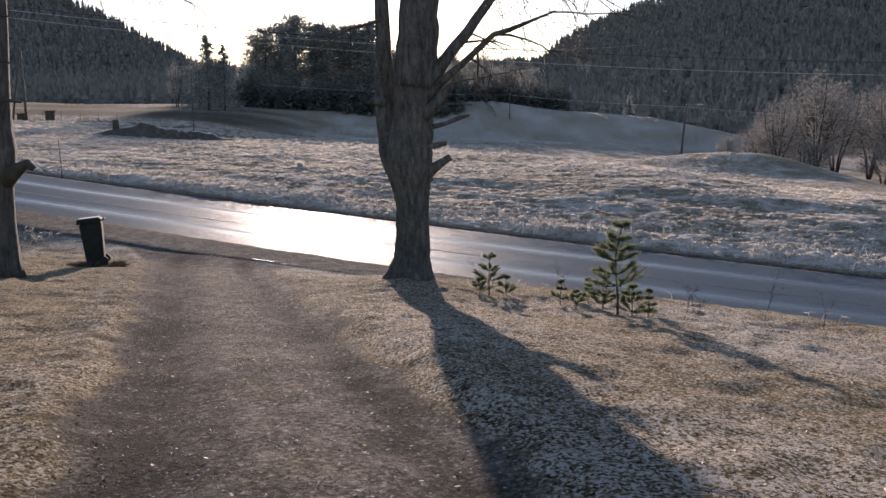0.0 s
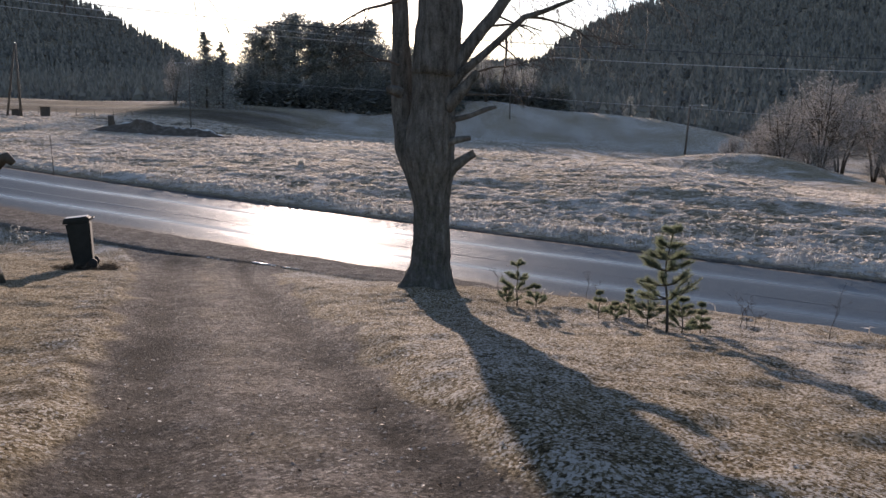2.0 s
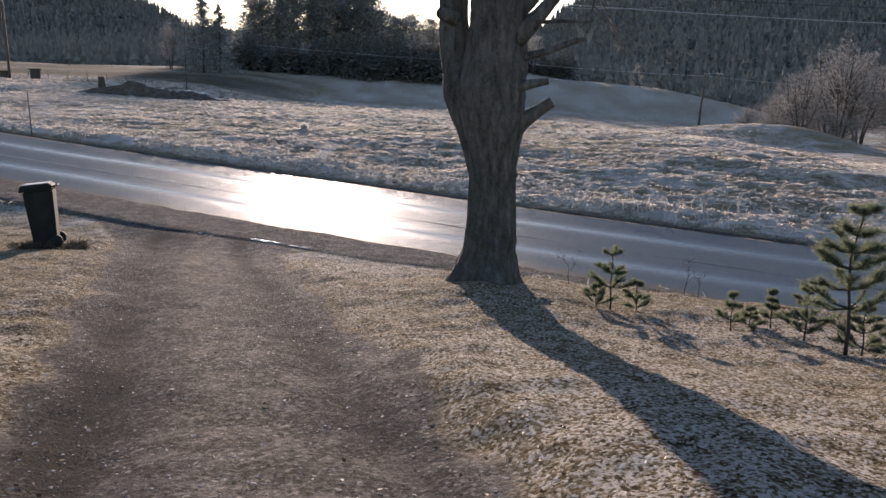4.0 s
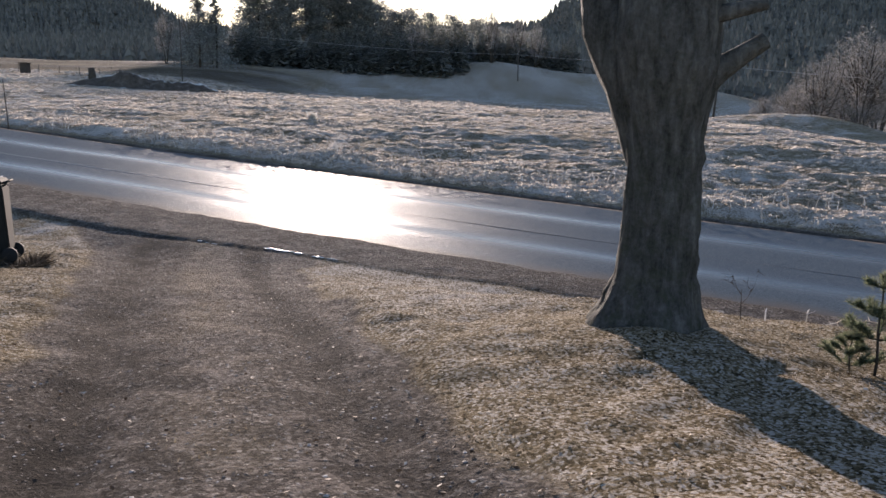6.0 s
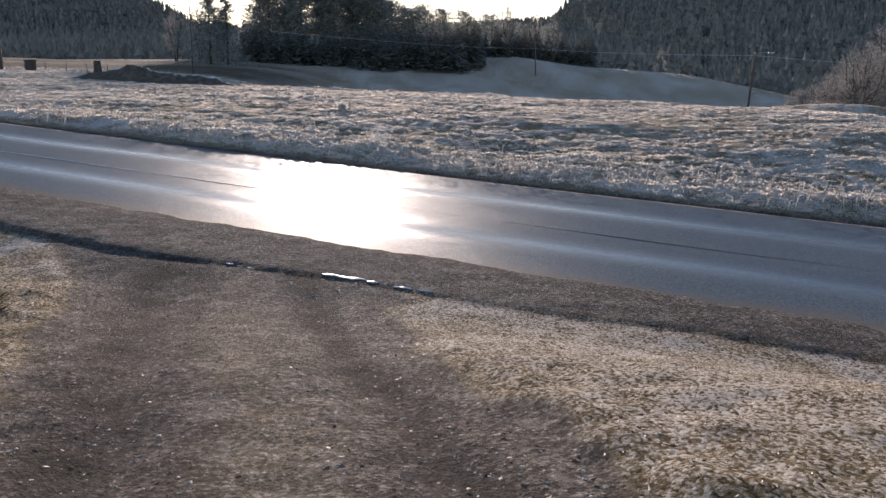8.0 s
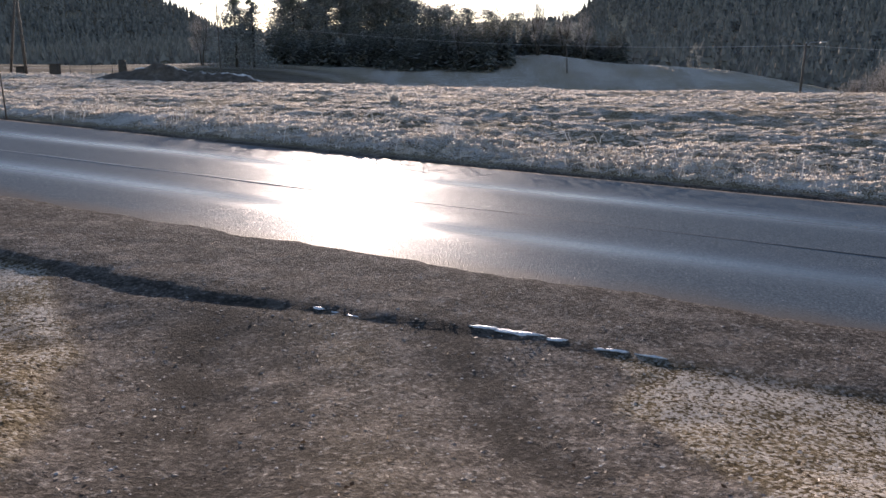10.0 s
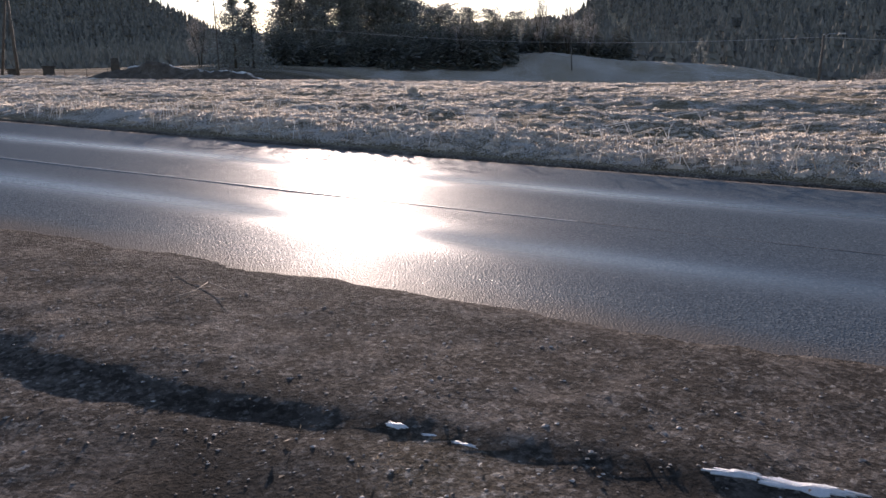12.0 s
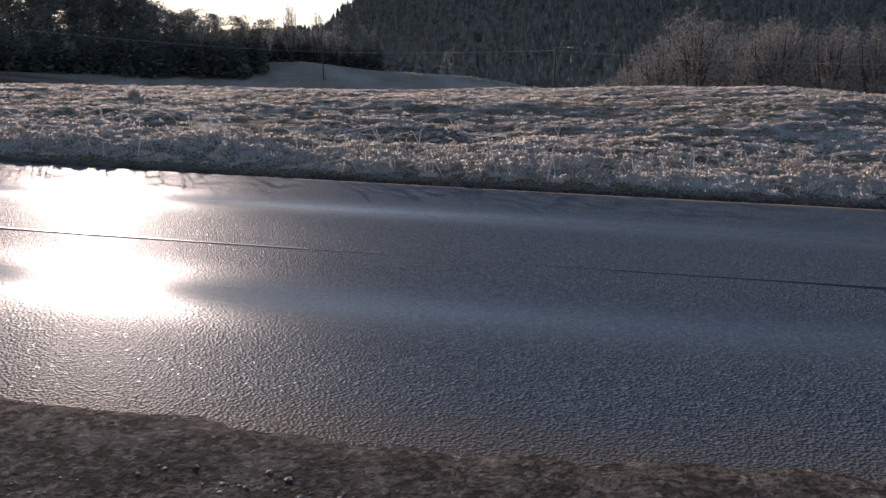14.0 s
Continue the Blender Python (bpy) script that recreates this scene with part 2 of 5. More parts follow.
def lawn_material():
    m, nt, b = material("dry_grass", 0.8, 0.2)
    at = coords(nt)
    g = nt.nodes.new("ShaderNodeNewGeometry")
    clump, tuft = noise_node(nt, 11, 3, 0.7, at), noise_node(nt, 2.2, 3, 0.6, at)
    k = maths(nt, "ADD", maths(nt, "MULTIPLY", grey(nt, clump, 0.36, 0.64), 0.62), maths(nt, "MULTIPLY", g.outputs["Random Per Island"], 0.38))
    col = ramp(nt, k, [(0.15, (0.1, 0.077, 0.056)), (0.4, (0.2, 0.16, 0.115)), (0.65, (0.36, 0.3, 0.222)), (0.9, (0.62, 0.56, 0.48))])
    col = blend(nt, maths(nt, "MULTIPLY", grey(nt, tuft, 0.5, 0.64), 0.22), col, (0.3, 0.26, 0.12))
    nt.links.new(col, b.inputs["Base Color"])
    tr = nt.nodes.new("ShaderNodeBsdfTranslucent")
    nt.links.new(col, tr.inputs["Color"])
    mx = node(nt, "ShaderNodeMixShader", Fac=0.35)
    nt.links.new(b.outputs[0], mx.inputs[1])
    nt.links.new(tr.outputs[0], mx.inputs[2])
    nt.links.new(mx.outputs[0], nt.nodes["Material Output"].inputs["Surface"])
    return m


M_GROUND, M_ASPHALT = ground_material(), asphalt_material()
M_BIRCH = bark_material("birch_bark", (0.17, 0.162, 0.148), (0.045, 0.042, 0.037), (0.055, 0.062, 0.032))
M_OLDBIRCH = bark_material("dark_birch_bark", (0.15, 0.14, 0.13), (0.05, 0.045, 0.04), (0.06, 0.065, 0.03))
M_EARTH = earth_material()
M_FAINT = simple("faint_seam", (0.07, 0.07, 0.072), (0.12, 0.12, 0.12), 6, 0.6, 0.2)
M_BARK = simple("dark_bark", (0.03, 0.025, 0.02), (0.1, 0.085, 0.07), 6, 0.9, 0.2, 0.8, 0.02)
M_TWIG = simple("twig_bark", (0.05, 0.038, 0.03), (0.11, 0.085, 0.07), 20, 0.85, 0.2)
M_LAWN = lawn_material()
M_RIME = leafy("frosted_grass", [(0.0, (0.26, 0.19, 0.13)), (0.25, (0.52, 0.43, 0.34)), (0.5, (0.76, 0.67, 0.58)), (1.0, (0.9, 0.84, 0.77))], 0.65, 0.9, 0.03)
M_TUSSOCK = simple("rimed_tussock", (0.2, 0.15, 0.105), (0.72, 0.62, 0.52), 2.5, 0.95, 0.03, 0.9, 0.03, fine=26)
M_STRAW = leafy("rimed_straw", [(0.0, (0.4, 0.34, 0.26)), (0.5, (0.62, 0.58, 0.52)), (1.0, (0.78, 0.77, 0.76))], 0.45)
M_DRY = simple("dry_stick", (0.2, 0.165, 0.13), (0.4, 0.35, 0.3), 14, 0.9, 0.1)
M_NEEDLE = leafy("pine_needles", [(0.0, (0.075, 0.1, 0.055)), (0.6, (0.15, 0.17, 0.1)), (1.0, (0.3, 0.305, 0.22))], 0.5)
# tones of the next three conifer materials lifted for rime and for painted haze
M_FOREST = leafy("spruce_forest", [(0.0, (0.12, 0.118, 0.105)), (0.5, (0.165, 0.16, 0.143)), (1.0, (0.215, 0.208, 0.185))], 0.0, 1.0, 0.0)
M_YOUNG = leafy("young_spruce", [(0.0, (0.11, 0.118, 0.1)), (0.6, (0.18, 0.187, 0.165)), (1.0, (0.27, 0.27, 0.25))], 0.15, 1.0, 0.0)
M_CONIFER = leafy("conifer_crown", [(0.0, (0.15, 0.16, 0.145)), (0.6, (0.26, 0.27, 0.25)), (1.0, (0.4, 0.405, 0.39))], 0.5)
M_HOAR = leafy("hoar_twigs", [(0.0, (0.13, 0.125, 0.117)), (0.5, (0.24, 0.232, 0.224)), (1.0, (0.4, 0.39, 0.38))], 0.3)
M_DEAD = leafy("dead_weeds", [(0.0, (0.03, 0.024, 0.018)), (0.7, (0.07, 0.056, 0.04)), (1.0, (0.18, 0.15, 0.115))], 0.15)
M_STONE = leafy("gravel_stone", [(0.0, (0.14, 0.118, 0.1)), (0.6, (0.28, 0.245, 0.21)), (1.0, (0.5, 0.46, 0.42))], 0.0, 0.8)
M_LEAF = leafy("fallen_leaf", [(0.0, (0.05, 0.03, 0.018)), (0.55, (0.12, 0.075, 0.042)), (0.75, (0.3, 0.24, 0.18)), (1.0, (0.6, 0.55, 0.48))], 0.2)
M_BIN = simple("bin_plastic", (0.014, 0.015, 0.014), (0.034, 0.036, 0.033), 5, 0.85, 0.1, 0.15, 0.004)
M_RUBBER = simple("rubber", (0.012, 0.012, 0.012), (0.025, 0.025, 0.025), 9, 0.8, 0.3)
M_LIDFROST = simple("rimed_lid", (0.25, 0.26, 0.27), (0.62, 0.63, 0.65), 12, 0.95, 0.1, 0.5, 0.006)
M_POLE = simple("pole_wood", (0.05, 0.042, 0.035), (0.13, 0.11, 0.095), 3, 0.85, 0.2, 0.5, 0.01)
M_METAL = simple("grey_metal", (0.22, 0.22, 0.23), (0.34, 0.34, 0.35), 4, 0.45, 0.5, 0.1, 0.003, metal=0.7)
M_CABLE = simple("cable", (0.025, 0.025, 0.027), (0.05, 0.05, 0.052), 8, 0.5, 0.4)
M_BARE = simple("bare_cable", (0.3, 0.29, 0.28), (0.45, 0.44, 0.43), 8, 0.45, 0.5)
M_SEAM = simple("tar_seam", (0.2, 0.2, 0.2), (0.34, 0.335, 0.33), 6, 0.45, 0.4)
M_ICE = simple("thin_ice", (0.5, 0.5, 0.5), (0.82, 0.82, 0.82), 30, 0.35, 0.4, 0.8, 0.006)
M_WOODBOX = simple("weathered_boards", (0.04, 0.034, 0.03), (0.1, 0.085, 0.072), 5, 0.85, 0.2, 0.4)


# ---- ground ----
TH = 0.425                                   # the road's turn
NX, NY = math.sin(TH), math.cos(TH)          # across the road, away from the drive
ROAD_W, ROAD_AT, ROAD_BEND = 6.93, 17.34, 0.00197


def along(x, y):
    return -NY * x + NX * y - 13


def across(x, y):
    """Metres from the asphalt's near edge, towards the field."""
    return x * NX + y * NY - ROAD_AT - ROAD_BEND * np.clip(along(x, y), -55, 90) ** 2


def gutter_line(u):
    """Where the shoulder's broken lip runs, in metres from the asphalt's edge."""
    return np.interp(u, (-12, -4.5, -3, -1, 0.4, 1.2, 2.2, 4, 12), (-0.75, -0.92, -1.15, -1.26, -1.4, -1.53, -1.62, -1.68, -1.8))


def road_z(x, y):
    return -2.172 - 0.055 * np.clip(x, -75, 45) + 0.026 * (np.clip(y, -10, 90) - 24)


def drive_edges(y):
    flare = 1.6 * np.clip((y - 17.3) / 3.0, 0, 1.3) ** 2
    return -0.6 - 0.34 * y - 0.25 * flare, 1.5 - 0.3 * y + flare * 0.6


def height(x, y):
    x, y = np.asarray(x, float), np.asarray(y, float)
    s, zr = across(x, y), road_z(x, y)
    # garden slope with the drive
    near = 0.2 - 0.117 * np.clip(y, -4, 40) - 0.075 * np.clip(x, 0, 30) - 0.035 * np.clip(x + 4, -30, 0)
    lo, hi = drive_edges(y)
    mid_drive = np.clip(1 - np.abs(x - (lo + hi) / 2) / ((hi - lo) / 2 + 0.25), 0, 1)
    clods = 0.015 * lump(x, y, 0.14, 6) + 0.024 * lump(x, y, 0.31, 2)
    near = near + clods * (1 - 0.6 * step(0, 0.3, mid_drive)) * (1 - 0.8 * step(-2.4, -1.7, s)) + 0.035 * lump(x, y, 1.3, 3) + 0.05 * lump(x, y, 3.7, 5) * (1 - step(0, 0.25, mid_drive)) - 0.075 * step(0, 0.25, mid_drive)
    for wheel in (-0.72, 0.72):
        near = near - 0.05 * np.exp(-((x - (lo + hi) / 2 - wheel) / 0.22) ** 2)
    near = near + 0.16 * np.exp(-(((x + 0.5) / 0.9) ** 2 + ((y - 12.9) / 0.9) ** 2))
    z = mixed(near, zr + 0.006 + 0.004 * lump(x, y, 0.7, 8) + 0.3 * clods * (1 - step(-0.5, 0.0, s)), step(-4.2, -1.2, s))
    # the shoulder breaks off in a low lip, deeper where the drive turns in
    u = along(x, y)
    lip = s - gutter_line(u) + 0.05 * lump(x, y, 0.9, 4) + 0.012 * lump(x, y, 0.22, 7)
    deep = np.interp(u, (-12, -5, -1, 0.5, 1.5, 3, 14), (0.014, 0.014, 0.013, 0.012, 0.018, 0.021, 0.02))
    z = z - deep * (1 - step(-0.07, 0.05, lip)) * step(-2.6, -0.1, lip) - 0.4 * deep * np.exp(-((lip + 0.1) / 0.1) ** 2)
    # under the road
    z = z - 0.1 * step(0.05, 0.7, s + 0.1 * lump(x, y, 0.5, 9) + 0.04 * lump(x, y, 0.17, 10))
    # field
    field = -0.43 - 0.037 * (np.clip(x, -70, 45) + 7) + 0.012 * (y - 40)
    u = along(x, y)
    swell = 0.06 * lump(u * 0.2, s, 1.7, 44) + 0.035 * lump(u * 0.33, s, 0.7, 45)
    hummock = swell * (1 - 0.7 * step(16, 26, s)) - 0.16 * np.exp(-(((u - 2.1) / 1.6) ** 2 + ((s - 11.3) / 0.7) ** 2)) + 0.05 * lump(x, y, 2.2, 11) + 0.05 * (1 - np.abs(lump(x, y, 0.85, 12))) ** 2 - 0.02 + 0.028 * lump(x, y, 0.36, 14) + 0.1 * lump(x, y, 9, 13)
    crest = np.interp(x, (-60, -40, -20, 0, 16, 60), (90, 80, 66, 66, 33, 26))
    fall = np.interp(x, (-40, -29, -22, -12, 0, 30, 50), (0, 0.6, 1.6, 1.9, 1.8, 1.8, 4.2)) * (1 - np.exp(-np.clip(y - crest, 0, 300) / 18))
    field = field - 0.06 + 0.3 * np.exp(-(((x - 10) / 4) ** 2 + ((y - 39) / 7) ** 2)) + 0.2 * np.exp(-(((x - 6.7) / 2.4) ** 2 + ((y - 53) / 8) ** 2)) - 0.1 * np.exp(-(((x + 5) / 6) ** 2 + ((y - 55) / 6) ** 2))
    field = field - fall + 1.7 * np.exp(-(((x - 27) / 11) ** 2 + ((y - 73) / 7) ** 2))
    hill = np.interp(x, (-120, -60, -46, -31, -18, 12, 24, 37, 51, 65, 77, 100, 160), (6.5, 5.9, 5.8, 5.0, 5.6, 7.0, 5.3, 4.4, 2.9, 0.2, -2.9, -5, -5))
    begin = np.interp(x, (-60, -34, -20, 5, 35, 60), (110, 100, 138, 148, 150, 140))
    far = mixed(field, hill + 0.4 * lump(x, y, 17, 15), step(0, 1, (y - begin) / (198 - begin)))
    ridge = np.interp(x, (-2000, -900, -463, -387, -327, -273, -224, -76, 47, 110, 133, 163, 199, 283, 431, 900, 2000),
                      (260, 245, 158, 122, 92, 65, 59, 58, 63, 65, 89, 104, 119, 151, 197, 290, 330))
    rise = np.interp(x, (-120, -40, 60, 130), (290, 280, 270, 190))
    far = mixed(far, ridge + 5 * lump(x, y, 110, 17), np.clip((y - rise) / (900 - rise), 0, 1) ** 1.2) - 0.12 * np.clip(y - 980, 0, 1500)
    bank = mixed(zr - 0.07, far, 0.12 * step(7.3, 8.6, s) + 0.43 * np.clip((s - 7.6) / 9.5, 0, 1) + 0.45 * np.clip((s - 9) / 17, 0, 1))
    rough = step(7.4, 8.6, s) * (1 - step(120, 200, y))
    bank = bank + hummock * rough + 0.07 * step(7.12, 7.3, s + 0.1 * lump(x, y, 0.5, 46)) * (1 - step(8.5, 12, s))
    bank = bank - 0.1 * (1 - step(ROAD_W - 0.5, ROAD_W - 0.06, s))
    return np.where(s > 3.5, bank, z)


def spaced(finest, fine_lo, fine_hi, gap, lo, hi, growth):
    """Even steps between fine_lo and fine_hi, finer ones in the stretch named first, growing ones beyond."""
    mid = list(np.arange(fine_lo, finest[0], gap)) + list(np.arange(finest[0], finest[1], finest[2])) + list(np.arange(finest[1], fine_hi, gap))
    g, v, after = gap, fine_hi, []
    while v < hi:
        after.append(v)
        g *= growth
        v += g
    g, v, before = gap, fine_lo - gap, []
    while v > lo:
        before.append(v)
        g *= growth
        v -= g
    return np.array(before[::-1] + mid + after + [hi])


def grid_mesh(name, X, Y, Z):
    ny, nx = X.shape
    verts = np.stack([X, Y, Z], -1).reshape(-1, 3)
    i = (np.arange(ny - 1)[:, None] * nx + np.arange(nx - 1)[None]).ravel()
    tris = np.concatenate([np.stack([i, i + 1, i + nx + 1], 1), np.stack([i, i + nx + 1, i + nx], 1)])
    return tri_mesh(name, verts, tris, True)


def add_attr(me, name, values):
    me.attributes.new(name, "FLOAT", "POINT").data.foreach_set("value", np.ascontiguousarray(values, np.float32).ravel())


def masks(x, y):
    """How much gravel, rime and darkening (wet grit, litter, painted lip shade) lies at each spot."""
    s = across(x, y)
    lo, hi = drive_edges(y)
    wob = 0.16 * lump(x, y, 0.5, 21) + 0.14 * lump(x, y, 1.6, 22)
    inside = np.minimum(x - lo, hi - x) + wob
    gut = s - gutter_line(along(x, y))
    drive = step(-0.02, 0.1, inside) * (gut < 0.25)
    shoulder = step(-0.1, 0.06, gut + 0.1 * wob) * (s < 0.3) + (s > ROAD_W - 0.3) * (1 - step(7.25, 7.55, s + 0.5 * wob))
    worn = np.clip(0.4 * np.exp(-((x - (lo + hi) / 2) / 0.3) ** 2) * (0.3 + 0.8 * lump(x, y, 0.6, 23)), 0, 0.5)
    gravel = np.clip(drive * (1 - worn) + shoulder, 0, 1)
    field = step(7.3, 8.0, s)
    patch = 0.5 + 0.5 * lump(x, y, 1.9, 25)
    verge = step(-5.5, -2.5, s) * (s < 0) * (0.36 + 0.18 * lump(x, y, 0.45, 27))
    edge = np.exp(-((inside + 0.3) / 0.4) ** 2) * 0.3
    lawn = np.where(x > hi, 0.12 + 0.36 * patch, 0.03 + 0.18 * patch)
    tops = (1 - np.abs(lump(x, y, 0.85, 12))) ** 2 + 0.35 * lump(x, y, 0.4, 14)
    frost = np.where(s > 0, field * (0.14 + 0.22 * (1 - step(8.2, 10.5, s)) + 0.4 * tops + 0.12 * lump(x, y, 5, 26)), np.maximum(np.maximum(lawn, verge), edge) * (1 - 0.9 * gravel))
    # shade below the gutter lip and the far road edge, put into the colour
    damp_shade = 0.6 * np.exp(-((gut + 0.05 + 0.05 * lump(x, y, 0.9, 4)) / 0.08) ** 2) + 0.85 * np.exp(-((s - 7.18) / 0.08) ** 2)
    litter = np.exp(-((x - lo + 0.25) / 0.4) ** 2) * step(0.05, 0.5, lump(x, y, 0.16, 31) + 0.4 * lump(x, y, 0.5, 32)) * (s < -2.5)
    damp_shade = damp_shade + 0.7 * litter
    damp_shade = damp_shade + (0.2 + 0.14 * lump(x, y, 1.1, 29)) * step(-1.3, -0.8, s) * (s < 0.9)
    # darker bands over the far left pasture
    damp_shade = damp_shade + step(80, 95, y) * (1 - step(-32, -16, x)) * np.clip(0.62 + 0.5 * lump(x * 0.25, y, 7, 53) + 0.25 * lump(x * 0.5, y, 2, 54), 0.1, 0.92)
    wooded = step(0, 12, y - np.interp(x, (-120, -60, -50, 66, 76, 130), (285, 280, 208, 208, 205, 185)))
    frost = mixed(frost, np.where(x > -22, 0.36 + 0.1 * lump(x, y, 7, 28) + 0.1 * lump(x, y, 2.3, 38), 0.2 + 0.3 * lump(x, y, 7, 28)), step(100, 135, y)) * (1 - 0.6 * wooded)
    mid = (lo + hi) / 2
    rut = 1.0 * np.exp(-((x - mid + 0.8 + 0.5 * wob) / 0.34) ** 2) + 0.85 * np.exp(-((x - mid - 0.75 + 0.5 * wob) / 0.24) ** 2) + 0.35 * np.exp(-((x - mid + 0.3 + 0.5 * wob) / 0.1) ** 2)
    rut = rut * (0.8 + 0.35 * lump(x, y, 0.35, 30))
    return gravel, frost, np.clip(damp_shade, 0, 1), np.clip(rut * drive, 0, 1)


gx = spaced((-10, 8, 0.075), -18, 16, 0.2, -2500, 2500, 1.065)
gy = spaced((4, 36, 0.078), -2, 50, 0.16, -900, 3500, 1.05)
GX, GY = np.meshgrid(gx, gy)
ground_me = grid_mesh("ground", GX, GY, height(GX, GY))
for key, values in zip(("gravel", "frost", "damp_shade", "rut"), masks(GX, GY)):
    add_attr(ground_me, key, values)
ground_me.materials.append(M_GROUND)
ground = tagged(new("ground", ground_me), "frozen ground with brown lawn, gravel drive and rimed field", "ground", kind="structure")


def build_road():
    u = np.concatenate([np.arange(-70, -25, 0.6), np.arange(-25, 30, 0.2), np.arange(30, 130, 0.8)])
    v = np.concatenate([[-0.3], np.linspace(0, ROAD_W, 60), [ROAD_W + 0.02]])
    U, V = np.meshgrid(u, v)
    off = ROAD_AT + V + ROAD_BEND * np.clip(U, -55, 90) ** 2
    X, Y = NX * off - NY * (U + 13), NY * off + NX * (U + 13)
    Z = road_z(X, Y)
    for t in (1.8, 4.95):
        Z = Z - 0.012 * np.exp(-((V - t) / 0.45) ** 2)
    Z = Z + 0.004 * lump(U, V, 1.5, 33)
    Z = Z - 0.02 * (V < -0.1)
    Z[-1] = Z[-1] - 0.06
    me = grid_mesh("road", X, Y, Z)
    wav = 0.12 * lump(U, V, 4, 34)
    add_attr(me, "track", np.clip(np.exp(-((V + wav - 1.8) / 0.66) ** 2) + np.exp(-((V + wav - 4.95) / 0.66) ** 2), 0, 1))
    add_attr(me, "dirt", np.clip(1 - step(-0.1, 0.7, V + 0.16 * lump(U, V, 0.8, 35) + 0.1 * lump(U, V, 0.25, 37)) + step(6.68, 6.9, V + 0.02 * lump(U, V, 0.6, 36)), 0, 1))
    me.materials.append(M_ASPHALT)
    road = tagged(new("road", me), "wet dark asphalt country road with polished wheel tracks", "road", kind="structure")
    for lo, hi, w, tall, label in ((1.25, 45, 0.02, 0.003, "raised tar seam"), (-30, 2.0, 0.008, 0.002, "faint tar seam")):
        b = Build(2)
        for i in range(int((hi - lo) / 0.8)):
            for a in ((-w, -0.01), (-w * 0.6, tall), (w * 0.6, tall), (w, -0.01)):
                u0 = lo + i * 0.8
                o = ROAD_AT + 3.0 + a[0] + ROAD_BEND * u0 * u0 + 0.02 * noise.noise((u0 * 0.6, 0, 0))
                px, py = NX * o - NY * (u0 + 13), NY * o + NX * (u0 + 13)
                b.v.append(Vector((px, py, float(road_z(px, py)) + a[1] + 0.003)))
        for i in range(len(b.v) // 4 - 1):
            b.f += [(4 * i + k, 4 * i + k + 4, 4 * i + k + 5, 4 * i + k + 1) for k in range(3)]
        part("seam", b.mesh("seam"), M_SEAM if tall > 0.0025 else M_FAINT, road, label)
    return road


build_road()


def z_at(x, y):
    return float(height(np.array([x]), np.array([y]))[0])


# ---- grass, stones and leaves, too many to count ----
rng = np.random.default_rng(7)


def scatter(n, x0, x1, y0, y1):
    return rng.uniform(x0, x1, n), rng.uniform(y0, y1, n)


def blades(x, y, per, tall, spread, wide, lean=0.6):
    """Clumps of thin blades on the ground: arrays of corners and triangles."""
    x, y = np.repeat(x, per), np.repeat(y, per)
    n = len(x)
    tall = np.repeat(tall, per) if np.ndim(tall) else np.full(n, tall)
    x, y = x + rng.normal(0, spread, n), y + rng.normal(0, spread, n)
    z = height(x, y) - 0.01
    a, t = rng.uniform(0, 2 * np.pi, n), tall * rng.uniform(0.45, 1.15, n)
    d = rng.uniform(0.2, 1.0, n) * lean * t
    tip = np.stack([x + np.cos(a) * d, y + np.sin(a) * d, z + np.sqrt(np.clip(t * t - d * d, 1e-5, None))], 1)
    b = rng.uniform(0, 2 * np.pi, n)
    w = wide * rng.uniform(0.6, 1.3, n)
    side = np.stack([np.cos(b) * w, np.sin(b) * w, np.zeros(n)], 1)
    base = np.stack([x, y, z], 1)
    verts = np.stack([base - side, base + side, tip], 1).reshape(-1, 3)
    return verts, np.arange(n * 3).reshape(-1, 3)


def stuff(name, data, mat, label, category, smooth=False):
    me = tri_mesh(name, *data, smooth)
    me.materials.append(mat)
    return tagged(new(name, me), label, category, kind="stuff")


def lawn_grass():
    x, y = scatter(120000, -13, 15, 2.5, 20.5)
    gravel, frost, _, _ = masks(x, y)
    s = across(x, y)
    lo, _ = drive_edges(y)
    bare = 0.8 * np.exp(-((x - lo + 0.2) / 0.45) ** 2)
    keep = (rng.uniform(0, 1, len(x)) > bare) & (rng.uniform(0, 1, len(x)) > gravel * (0.985 - 0.06 * np.exp(-((x + 0.32 * y - 0.45) / 0.4) ** 2))) & (s < -1.6)
    x, y, frost = x[keep], y[keep], frost[keep]
    white = rng.uniform(0, 1, len(x)) < frost * 0.6
    stuff("lawn_grass", blades(x[~white], y[~white], 3, 0.032, 0.03, 0.0045, 0.95), M_LAWN, "short matted brown winter lawn grass beside the drive", "grass")
    stuff("frosty_lawn_grass", blades(x[white], y[white], 3, 0.02, 0.03, 0.0055, 0.9), M_RIME, "short lawn grass whitened by hoar frost near the road", "grass")


